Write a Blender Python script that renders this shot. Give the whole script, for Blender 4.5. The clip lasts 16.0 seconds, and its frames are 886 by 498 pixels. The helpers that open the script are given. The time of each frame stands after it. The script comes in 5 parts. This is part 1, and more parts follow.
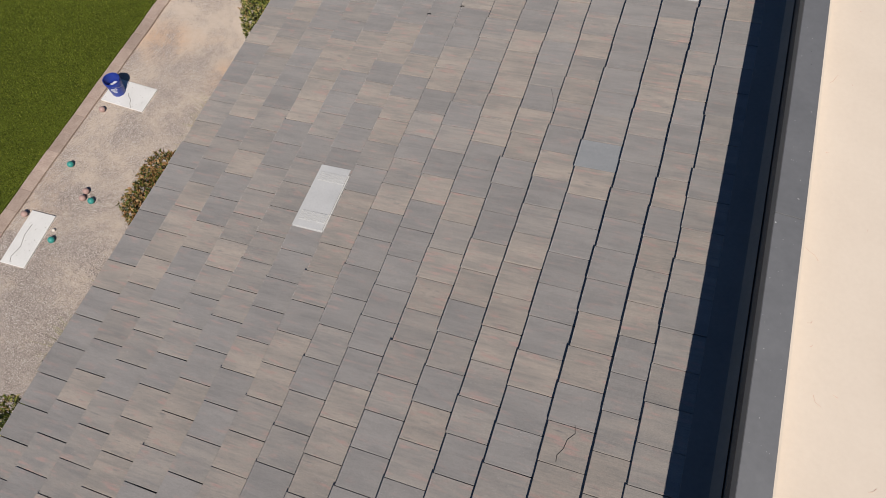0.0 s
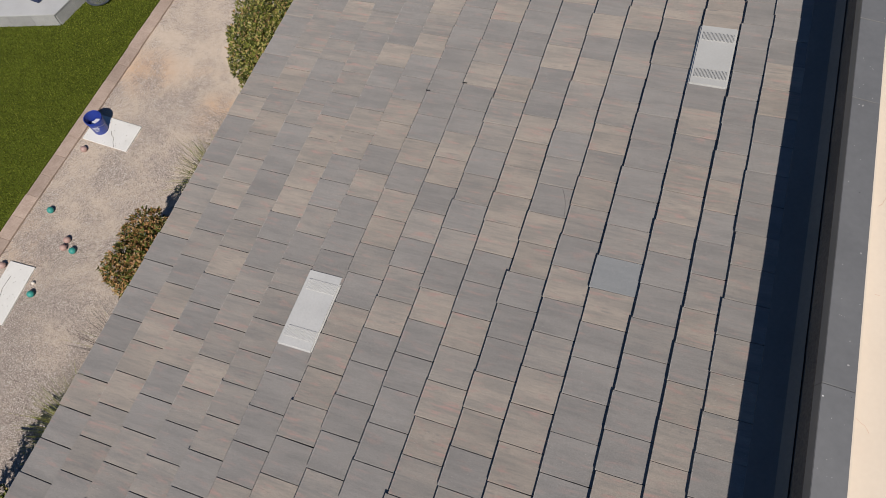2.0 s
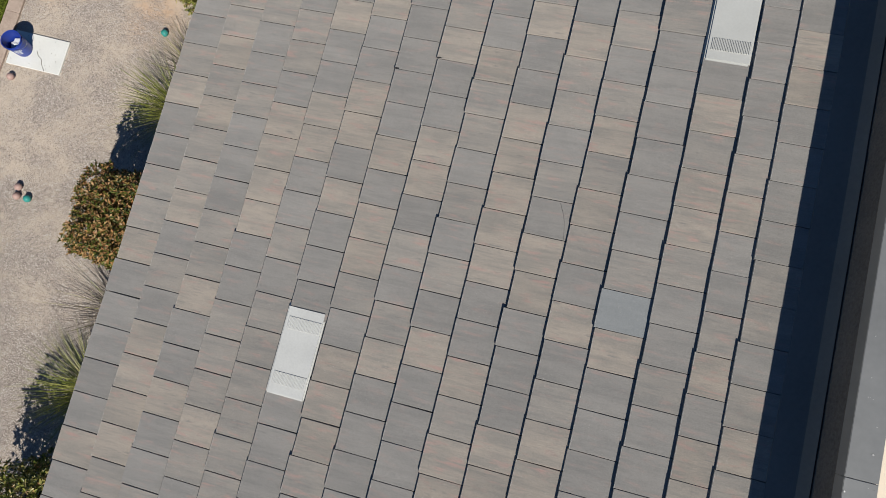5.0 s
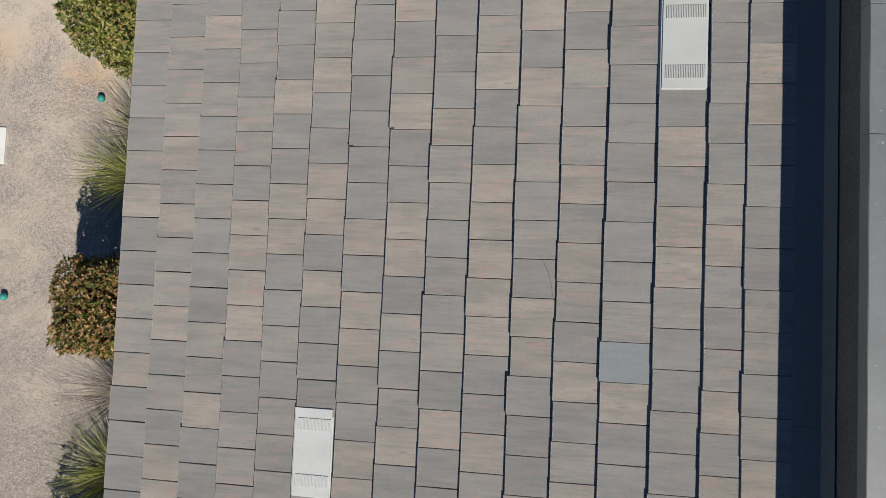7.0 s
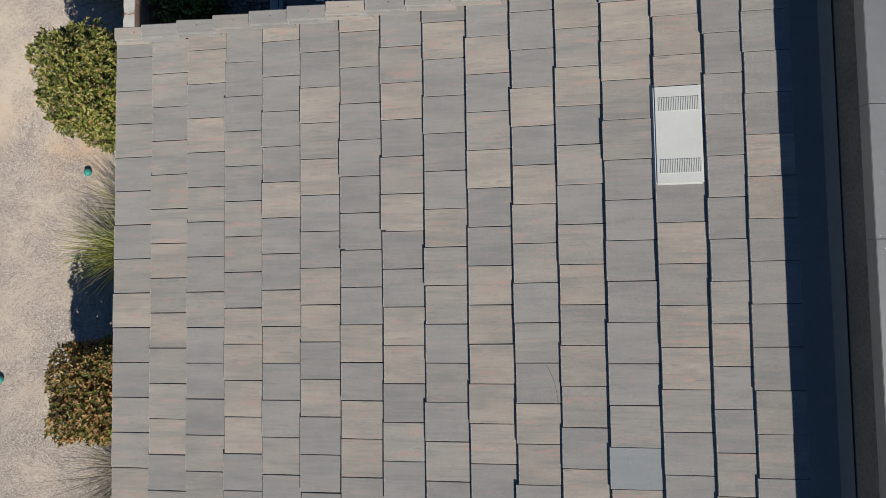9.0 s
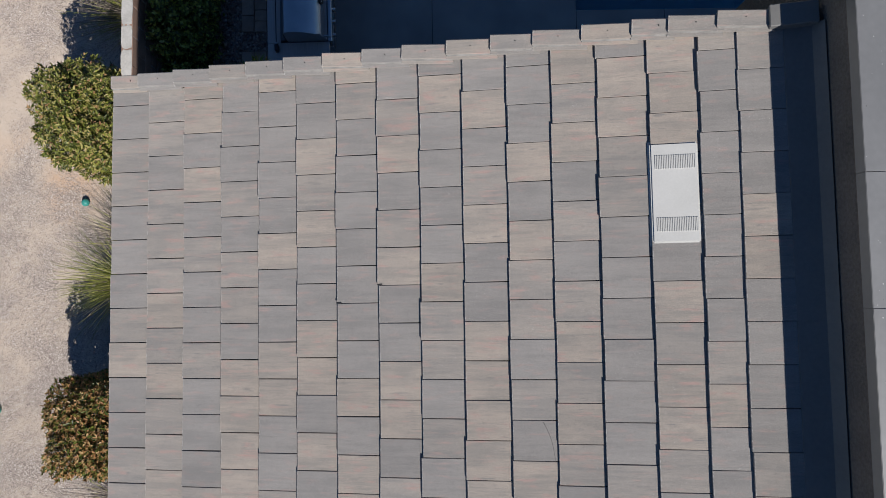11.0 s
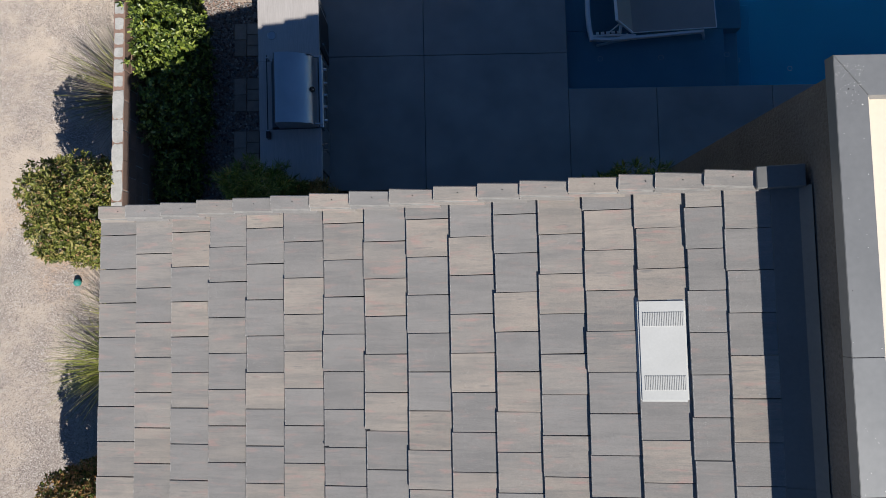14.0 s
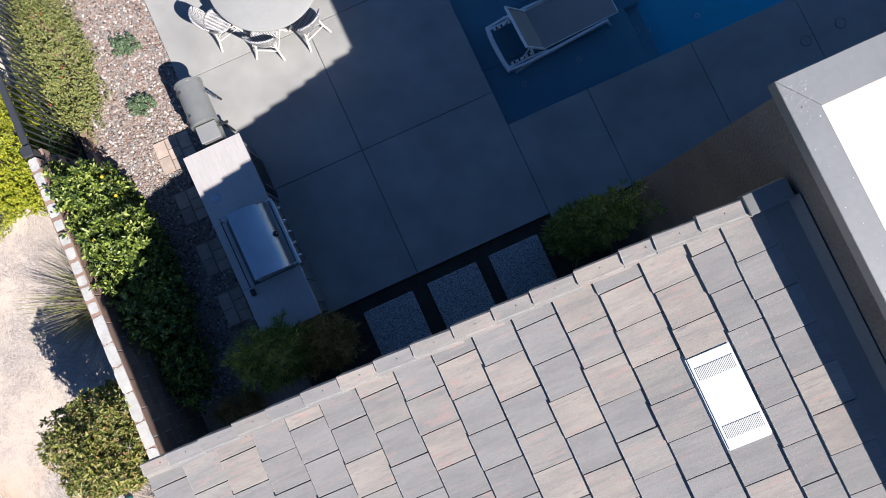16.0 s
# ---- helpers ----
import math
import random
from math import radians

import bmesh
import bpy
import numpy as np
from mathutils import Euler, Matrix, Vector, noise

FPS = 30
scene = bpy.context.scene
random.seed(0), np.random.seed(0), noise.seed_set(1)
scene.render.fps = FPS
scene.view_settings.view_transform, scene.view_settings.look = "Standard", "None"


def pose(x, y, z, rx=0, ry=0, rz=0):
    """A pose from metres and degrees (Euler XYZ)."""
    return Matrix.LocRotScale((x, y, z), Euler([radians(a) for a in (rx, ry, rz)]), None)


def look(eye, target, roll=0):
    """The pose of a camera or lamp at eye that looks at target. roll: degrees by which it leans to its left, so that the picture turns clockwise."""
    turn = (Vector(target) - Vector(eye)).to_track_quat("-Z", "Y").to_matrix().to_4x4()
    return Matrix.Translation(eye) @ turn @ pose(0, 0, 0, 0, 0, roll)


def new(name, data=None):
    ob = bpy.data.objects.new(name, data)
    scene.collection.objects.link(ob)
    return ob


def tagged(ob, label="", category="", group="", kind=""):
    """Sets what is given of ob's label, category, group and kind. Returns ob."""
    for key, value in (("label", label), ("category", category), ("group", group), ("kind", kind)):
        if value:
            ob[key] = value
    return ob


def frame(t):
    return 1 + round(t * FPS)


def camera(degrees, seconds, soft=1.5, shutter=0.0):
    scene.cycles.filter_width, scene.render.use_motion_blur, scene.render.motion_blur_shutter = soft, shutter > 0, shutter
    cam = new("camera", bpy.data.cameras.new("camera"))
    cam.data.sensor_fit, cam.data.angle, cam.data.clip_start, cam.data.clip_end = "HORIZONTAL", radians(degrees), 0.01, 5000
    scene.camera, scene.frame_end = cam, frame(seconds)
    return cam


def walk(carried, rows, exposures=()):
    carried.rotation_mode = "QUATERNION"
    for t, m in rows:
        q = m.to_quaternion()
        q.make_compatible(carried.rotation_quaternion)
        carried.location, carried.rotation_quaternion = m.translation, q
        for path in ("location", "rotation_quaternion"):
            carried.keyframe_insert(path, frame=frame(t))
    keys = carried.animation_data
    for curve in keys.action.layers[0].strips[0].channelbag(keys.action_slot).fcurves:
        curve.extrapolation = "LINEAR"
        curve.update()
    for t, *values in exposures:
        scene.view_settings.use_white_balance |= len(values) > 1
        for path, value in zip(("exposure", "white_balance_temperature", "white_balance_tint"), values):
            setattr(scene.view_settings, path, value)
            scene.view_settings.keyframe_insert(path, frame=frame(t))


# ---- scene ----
# ---------------------------------------------------------------- camera
cam = camera(66.15, 16.0, soft=0.55)
ROWS = [
    (0, 4.372, -7.748, 10.498, 26.81, -0.09, 18.86),
    (0.5, 4.341, -7.627, 10.498, 26.71, -0.08, 18.81),
    (1, 4.233, -7.285, 10.499, 26.76, -0.04, 18.79),
    (1.5, 4.084, -6.893, 10.490, 26.68, -0.12, 18.81),
    (2, 3.908, -6.415, 10.500, 25.10, -0.11, 18.83),
    (2.5, 3.757, -5.925, 10.491, 23.40, -0.02, 18.83),
    (3, 3.642, -5.556, 10.486, 21.79, -0.03, 18.73),
    (3.5, 3.525, -5.207, 10.495, 18.61, -0.13, 18.68),
    (4, 3.424, -4.867, 10.493, 14.76, -0.10, 18.16),
    (4.2, 3.387, -4.760, 10.492, 13.40, -0.10, 17.76),
    (6.3, 3.196, -3.750, 10.556, 2.93, -0.05, 5.62),
    (6.5, 3.175, -3.609, 10.558, 2.97, -0.06, 4.79),
    (7, 3.141, -3.315, 10.550, 3.11, -0.06, 2.40),
    (7.5, 3.132, -3.087, 10.537, 3.29, -0.05, -0.42),
    (8, 3.127, -2.900, 10.517, 3.42, -0.05, -0.80),
    (8.5, 3.128, -2.695, 10.488, 3.36, -0.03, -0.89),
    (9, 3.146, -2.489, 10.449, 3.47, 0.03, -0.86),
    (11.5, 3.201, -1.968, 10.464, 3.73, 0.04, -1.00),
    (12, 3.236, -1.825, 10.467, 3.81, 0.02, -1.04),
    (12.5, 3.270, -1.601, 10.475, 3.91, 0.06, -1.06),
    (13, 3.278, -1.346, 10.483, 3.98, 0.00, -1.10),
    (13.5, 3.294, -1.111, 10.505, 4.08, 0.03, -1.15),
    (14, 3.295, -0.915, 10.513, 4.18, -0.03, -1.15),
    (14.5, 3.296, -0.716, 10.530, 4.27, -0.07, -1.18),
    (15, 3.297, -0.443, 10.526, 4.36, -0.03, -1.43),
    (15.5, 3.304, -0.094, 10.528, 4.54, 0.08, -6.23),
    (16, 3.290, 0.193, 10.595, 4.52, 0.28, -24.47),
]
EXPOSURES = [(0.0, -0.17, 6700, 14), (1.5, -0.20, 6750, 14), (3.5, -0.09, 6600, 9), (7.0, 0.03, 6600, 8), (9.2, 0.07, 6560, 8), (11.4, 0.11, 6400, 13), (12.5, 0.13, 6420, 10), (14.0, 0.27, 6380, 11), (15.0, 0.47, 6330, 12), (15.5, 0.66, 6260, 13), (16.0, 0.90, 6200, 14)]
walk(cam, [(t, pose(x, y, z, rx, ry, rz)) for t, x, y, z, rx, ry, rz in ROWS], EXPOSURES)

# ---------------------------------------------------------------- light
SUN_ELEV, SUN_AZ = 48.35, -65.4            # azimuth counted from +x towards +y
world = bpy.data.worlds.new("sky")
scene.world = world
world.use_nodes = True
_wn = world.node_tree.nodes
_sky = _wn.new("ShaderNodeTexSky")
_sky.sky_type, _sky.sun_disc = "NISHITA", False
_sky.air_density, _sky.dust_density, _sky.ozone_density = 1.0, 0.2, 10.0
_sky.sun_elevation, _sky.sun_rotation = radians(SUN_ELEV), radians(90 - SUN_AZ)
_deep = _wn.new("ShaderNodeHueSaturation")
_deep.inputs["Saturation"].default_value = 1.07
world.node_tree.links.new(_sky.outputs[0], _deep.inputs["Color"])
world.node_tree.links.new(_deep.outputs[0], _wn["Background"].inputs[0])
_wn["Background"].inputs[1].default_value = 0.054
sun = new("sun", bpy.data.lights.new("sun", "SUN"))
sun.data.energy, sun.data.angle, sun.data.color = 4.9, radians(0.53), (1.0, 0.954, 0.876)
_d = Vector((math.cos(radians(SUN_ELEV)) * math.cos(radians(SUN_AZ)), math.cos(radians(SUN_ELEV)) * math.sin(radians(SUN_AZ)), math.sin(radians(SUN_ELEV))))
sun.matrix_world = look(_d * 40, (0, 0, 0))

# ---------------------------------------------------------------- materials
GZ = -0.27                           # level of the gravel court


def _nodes(name):
    m = bpy.data.materials.new(name)
    m.use_nodes = True
    return m, m.node_tree.nodes, m.node_tree.links, m.node_tree.nodes["Principled BSDF"]


def _ramp(nodes, stops):
    r = nodes.new("ShaderNodeValToRGB")
    while len(r.color_ramp.elements) < len(stops):
        r.color_ramp.elements.new(0.5)
    for el, (p, c) in zip(r.color_ramp.elements, stops):
        el.position, el.color = p, (*c, 1) if len(c) == 3 else c
    return r


def _noise(nodes, links, vec, scale, detail=4, rough=0.6):
    n = nodes.new("ShaderNodeTexNoise")
    n.inputs["Scale"].default_value, n.inputs["Detail"].default_value, n.inputs["Roughness"].default_value = scale, detail, rough
    if vec:
        links.new(vec, n.inputs["Vector"])
    return n.outputs["Fac"]


def _mix(nodes, links, fac, a, b, mode="MIX"):
    n = nodes.new("ShaderNodeMix")
    n.data_type, n.blend_type = "RGBA", mode
    for k, v in ((0, fac), (6, a), (7, b)):
        if isinstance(v, (int, float)):
            n.inputs[k].default_value = v
        elif isinstance(v, tuple):
            n.inputs[k].default_value = (*v, 1)
        else:
            links.new(v, n.inputs[k])
    return n.outputs[2]


def _bump(nodes, links, height, strength, distance, bsdf):
    b = nodes.new("ShaderNodeBump")
    b.inputs["Strength"].default_value, b.inputs["Distance"].default_value = strength, distance
    links.new(height, b.inputs["Height"])
    links.new(b.outputs[0], bsdf.inputs["Normal"])


def _math(nodes, links, op, a, b=0.0, c=0.0):
    n = nodes.new("ShaderNodeMath")
    n.operation = op
    for k, v in enumerate((a, b, c)):
        if isinstance(v, (int, float)):
            n.inputs[k].default_value = v
        else:
            links.new(v, n.inputs[k])
    return n.outputs[0]


def surface(name, dark, light, rough=0.7, metal=0.0, big=1.5, fine=60.0, bump=0.25, depth=0.004, spec=0.5, vary=0.0, fine_mix=0.35, transmission=0.0):
    """Two scales of colour noise between dark and light, fine relief, and per-piece variation."""
    m, nodes, links, bsdf = _nodes(name)
    pos = nodes.new("ShaderNodeNewGeometry").outputs["Position"]
    a, b = _noise(nodes, links, pos, big, 5), _noise(nodes, links, pos, fine, 3)
    f = _math(nodes, links, "ADD", _math(nodes, links, "MULTIPLY", a, 1 - fine_mix), _math(nodes, links, "MULTIPLY", b, fine_mix))
    ramp = _ramp(nodes, [(0.32, dark), (0.68, light)])
    links.new(f, ramp.inputs[0])
    col = ramp.outputs[0]
    if vary:
        rnd = _math(nodes, links, "FRACT", _math(nodes, links, "ADD", nodes.new("ShaderNodeObjectInfo").outputs["Random"], nodes.new("ShaderNodeNewGeometry").outputs["Random Per Island"]))
        v = _math(nodes, links, "ADD", _math(nodes, links, "MULTIPLY", rnd, 2 * vary), 1 - vary)
        hsv = nodes.new("ShaderNodeHueSaturation")
        links.new(v, hsv.inputs["Value"])
        links.new(col, hsv.inputs["Color"])
        col = hsv.outputs[0]
    links.new(col, bsdf.inputs["Base Color"])
    bsdf.inputs["Roughness"].default_value, bsdf.inputs["Metallic"].default_value = rough, metal
    bsdf.inputs["Specular IOR Level"].default_value = spec
    bsdf.inputs["Transmission Weight"].default_value = transmission
    if bump:
        _bump(nodes, links, b, bump, depth, bsdf)
    return m


def leaf_material(name, stops, rough=0.45, gloss=0.5):
    m, nodes, links, bsdf = _nodes(name)
    ramp = _ramp(nodes, stops)
    links.new(nodes.new("ShaderNodeNewGeometry").outputs["Random Per Island"], ramp.inputs[0])
    links.new(ramp.outputs[0], bsdf.inputs["Base Color"])
    bsdf.inputs["Roughness"].default_value, bsdf.inputs["Specular IOR Level"].default_value = rough, gloss
    tr = nodes.new("ShaderNodeBsdfTranslucent")
    links.new(ramp.outputs[0], tr.inputs["Color"])
    mx = nodes.new("ShaderNodeMixShader")
    mx.inputs[0].default_value = 0.2
    links.new(bsdf.outputs[0], mx.inputs[1])
    links.new(tr.outputs[0], mx.inputs[2])
    links.new(mx.outputs[0], nodes["Material Output"].inputs[0])
    return m


def tile_material(name, low, high, streak, pink):
    """Concrete roof tile: soft colour bands and wash streaks up the slope, pink blushes in places, sandy grain, specks and chipped butts."""
    m, nodes, links, bsdf = _nodes(name)
    geo = nodes.new("ShaderNodeNewGeometry")
    rnd = _math(nodes, links, "FRACT", _math(nodes, links, "ADD", nodes.new("ShaderNodeObjectInfo").outputs["Random"], _math(nodes, links, "MULTIPLY", geo.outputs["Random Per Island"], 0.77)))
    off = nodes.new("ShaderNodeCombineXYZ")
    links.new(_math(nodes, links, "MULTIPLY", rnd, 37.0), off.inputs[0])
    links.new(_math(nodes, links, "MULTIPLY", rnd, 91.0), off.inputs[1])
    add = nodes.new("ShaderNodeVectorMath")
    links.new(geo.outputs["Position"], add.inputs[0])
    links.new(off.outputs[0], add.inputs[1])
    pos = add.outputs[0]

    def stretched(scale, place, detail, rough):
        mp = nodes.new("ShaderNodeMapping")
        mp.inputs["Scale"].default_value, mp.inputs["Location"].default_value = scale, place
        links.new(pos, mp.inputs[0])
        return _noise(nodes, links, mp.outputs[0], 1.0, detail, rough)

    def window(value, lo, hi):
        r = _ramp(nodes, [(lo, (0, 0, 0)), (hi, (1, 1, 1))])
        links.new(value, r.inputs[0])
        return r.outputs[0]

    band = stretched((1.6, 7.5, 1.6), (0, 0, 0), 2, 0.5)
    wash = stretched((3.0, 42.0, 3.0), (5, 3, 1), 3, 0.55)
    fleck = stretched((9.0, 85.0, 9.0), (11, 7, 2), 3, 0.6)
    blush = stretched((5.5, 19.0, 5.5), (3, 17, 6), 2, 0.5)
    blotch = _noise(nodes, links, pos, 9.0, 3, 0.55)
    grain = _noise(nodes, links, geo.outputs["Position"], 125.0, 3, 0.75)
    mixed = _math(nodes, links, "ADD", _math(nodes, links, "MULTIPLY", band, 0.44), _math(nodes, links, "ADD", _math(nodes, links, "MULTIPLY", wash, 0.38), _math(nodes, links, "MULTIPLY", blotch, 0.18)))
    base = _ramp(nodes, [(0.405, low), (0.585, high)])
    links.new(mixed, base.inputs[0])
    dark = _math(nodes, links, "MULTIPLY", window(wash, 0.52, 0.72), window(blotch, 0.40, 0.62))
    col = _mix(nodes, links, _math(nodes, links, "MULTIPLY", dark, streak), base.outputs[0], (0.178, 0.177, 0.176))
    dash = _math(nodes, links, "MULTIPLY", window(fleck, 0.60, 0.72), window(blotch, 0.48, 0.60))
    col = _mix(nodes, links, _math(nodes, links, "MULTIPLY", dash, streak * 0.75), col, (0.15, 0.148, 0.145))
    vein = _math(nodes, links, "MULTIPLY", window(blush, 0.545, 0.70), window(wash, 0.36, 0.62))
    col = _mix(nodes, links, _math(nodes, links, "MULTIPLY", vein, pink), col, (0.375, 0.258, 0.232))
    v = _math(nodes, links, "ADD", _math(nodes, links, "MULTIPLY", rnd, 0.12), 0.94)
    g = _math(nodes, links, "ADD", _math(nodes, links, "MULTIPLY", grain, 0.92), 0.54)
    hsv = nodes.new("ShaderNodeHueSaturation")
    links.new(_math(nodes, links, "MULTIPLY", v, g), hsv.inputs["Value"])
    links.new(col, hsv.inputs["Color"])
    # pale lichen specks on about a quarter of the tiles, chips along the butts
    vor = nodes.new("ShaderNodeTexVoronoi")
    vor.inputs["Scale"].default_value = 75.0
    links.new(geo.outputs["Position"], vor.inputs["Vector"])
    some = _math(nodes, links, "GREATER_THAN", _math(nodes, links, "FRACT", _math(nodes, links, "MULTIPLY", rnd, 7.31)), 0.78)
    sparse = _math(nodes, links, "GREATER_THAN", _noise(nodes, links, geo.outputs["Position"], 30.0, 2), 0.57)
    dot = _math(nodes, links, "MULTIPLY", _math(nodes, links, "LESS_THAN", vor.outputs["Distance"], 0.2), _math(nodes, links, "MULTIPLY", some, sparse))
    sep = nodes.new("ShaderNodeSeparateXYZ")
    links.new(nodes.new("ShaderNodeTexCoord").outputs["Object"], sep.inputs[0])
    butt = _math(nodes, links, "MULTIPLY", _math(nodes, links, "LESS_THAN", sep.outputs[0], 0.008), _math(nodes, links, "GREATER_THAN", sep.outputs[0], -0.01))
    chip = _math(nodes, links, "MULTIPLY", butt, _math(nodes, links, "GREATER_THAN", _noise(nodes, links, geo.outputs["Position"], 38.0, 3), 0.53))
    spot = _math(nodes, links, "MAXIMUM", _math(nodes, links, "MULTIPLY", dot, 0.7), _math(nodes, links, "MULTIPLY", chip, 0.55))
    links.new(_mix(nodes, links, _math(nodes, links, "MULTIPLY", spot, 0.75), hsv.outputs[0], (0.52, 0.51, 0.48)), bsdf.inputs["Base Color"])
    bsdf.inputs["Roughness"].default_value, bsdf.inputs["Specular IOR Level"].default_value = 0.75, 0.3
    bsdf.inputs["Diffuse Roughness"].default_value = 0.4
    _bump(nodes, links, _math(nodes, links, "ADD", _math(nodes, links, "MULTIPLY", wash, 0.5), _math(nodes, links, "MULTIPLY", grain, 0.8)), 0.3, 0.004, bsdf)
    return m


TILE = {
    "g": tile_material("tile_grey", (0.222, 0.215, 0.207), (0.272, 0.260, 0.247), 0.50, 0.42),
    "m": tile_material("tile_warm_grey", (0.227, 0.218, 0.207), (0.308, 0.282, 0.254), 0.70, 0.72),
    "t": tile_material("tile_tan", (0.250, 0.233, 0.212), (0.352, 0.309, 0.267), 0.85, 0.90),
    "b": tile_material("tile_blue_grey", (0.250, 0.264, 0.272), (0.275, 0.288, 0.296), 0.15, 0.0),
}


def ground_material():
    """Decomposed granite: pea gravel of mixed greys, half buried in patches of smooth peach fines, some stained orange."""
    m, nodes, links, bsdf = _nodes("decomposed_granite")
    pos = nodes.new("ShaderNodeNewGeometry").outputs["Position"]
    vor = nodes.new("ShaderNodeTexVoronoi")
    vor.inputs["Scale"].default_value = 98.0
    links.new(pos, vor.inputs["Vector"])
    sep = nodes.new("ShaderNodeSeparateColor")
    links.new(vor.outputs["Color"], sep.inputs[0])
    peb = _ramp(nodes, [(0.0, (0.11, 0.094, 0.085)), (0.20, (0.265, 0.225, 0.203)), (0.52, (0.425, 0.372, 0.336)), (0.84, (0.58, 0.525, 0.482)), (1.0, (0.82, 0.785, 0.745))])
    links.new(sep.outputs[0], peb.inputs[0])
    # pebble rims darkened in the colour, as shade in the gaps between stones
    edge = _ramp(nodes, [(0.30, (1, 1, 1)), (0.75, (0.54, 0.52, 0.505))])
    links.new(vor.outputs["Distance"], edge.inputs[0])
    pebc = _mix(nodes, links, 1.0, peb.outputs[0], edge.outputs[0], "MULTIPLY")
    fines = _ramp(nodes, [(0.3, (0.450, 0.378, 0.311)), (0.7, (0.550, 0.472, 0.395))])
    links.new(_noise(nodes, links, pos, 16.0, 6, 0.75), fines.inputs[0])
    rust = _ramp(nodes, [(0.58, (0, 0, 0)), (0.74, (0.5, 0.5, 0.5))])
    links.new(_noise(nodes, links, pos, 0.62, 3, 0.6), rust.inputs[0])
    stain = rust.outputs[0]
    for cx, cy, size in ((-4.5, 0.12, 0.75), (-2.7, -0.35, 0.65)):
        far = nodes.new("ShaderNodeVectorMath")
        far.operation = "DISTANCE"
        links.new(pos, far.inputs[0])
        far.inputs[1].default_value = (cx, cy, GZ)
        near = _math(nodes, links, "MAXIMUM", _math(nodes, links, "SUBTRACT", 1.0, _math(nodes, links, "DIVIDE", far.outputs["Value"], size)), 0.0)
        stain = _math(nodes, links, "MAXIMUM", stain, _math(nodes, links, "MULTIPLY", near, _math(nodes, links, "MULTIPLY", _noise(nodes, links, pos, 5.0, 4), 2.4)))
    stain = _math(nodes, links, "MINIMUM", stain, 0.85)
    tinted = _mix(nodes, links, stain, fines.outputs[0], (0.53, 0.365, 0.245))
    patch = _math(nodes, links, "ADD", _math(nodes, links, "MULTIPLY", _noise(nodes, links, pos, 1.55, 5, 0.6), 0.72), _math(nodes, links, "MULTIPLY", _noise(nodes, links, pos, 0.5, 2), 0.28))
    sx = nodes.new("ShaderNodeSeparateXYZ")
    links.new(pos, sx.inputs[0])
    lean = _math(nodes, links, "MINIMUM", _math(nodes, links, "MAXIMUM", _math(nodes, links, "MULTIPLY", _math(nodes, links, "ADD", sx.outputs[1], 2.2), 0.017), -0.06), 0.03)
    patch = _math(nodes, links, "ADD", patch, lean)
    buried = _math(nodes, links, "ADD", patch, _math(nodes, links, "MULTIPLY", _math(nodes, links, "SUBTRACT", sep.outputs[1], 0.5), 0.22))
    mask = _ramp(nodes, [(0.49, (0.06, 0.06, 0.06)), (0.575, (0.93, 0.93, 0.93))])
    links.new(buried, mask.inputs[0])
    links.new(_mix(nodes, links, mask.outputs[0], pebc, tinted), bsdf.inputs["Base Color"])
    bsdf.inputs["Roughness"].default_value, bsdf.inputs["Specular IOR Level"].default_value = 0.95, 0.15
    bsdf.inputs["Diffuse Roughness"].default_value = 0.4
    h = _math(nodes, links, "MULTIPLY", _math(nodes, links, "SUBTRACT", 1.0, vor.outputs["Distance"]), _math(nodes, links, "SUBTRACT", 1.0, mask.outputs[0]))
    _bump(nodes, links, h, 0.6, 0.008, bsdf)
    return m


def linen_material():
    """Porcelain slab with fine linen-like lines along its length."""
    m, nodes, links, bsdf = _nodes("counter_porcelain")
    pos = nodes.new("ShaderNodeNewGeometry").outputs["Position"]
    mp = nodes.new("ShaderNodeMapping")
    mp.inputs["Scale"].default_value = (150.0, 5.0, 5.0)
    links.new(pos, mp.inputs[0])
    lines = _noise(nodes, links, mp.outputs[0], 1.0, 4, 0.7)
    f = _math(nodes, links, "ADD", _math(nodes, links, "MULTIPLY", lines, 0.75), _math(nodes, links, "MULTIPLY", _noise(nodes, links, pos, 2.0, 3), 0.25))
    ramp = _ramp(nodes, [(0.32, (0.35, 0.325, 0.305)), (0.68, (0.485, 0.455, 0.432))])
    links.new(f, ramp.inputs[0])
    links.new(ramp.outputs[0], bsdf.inputs["Base Color"])
    bsdf.inputs["Roughness"].default_value = 0.45
    return m


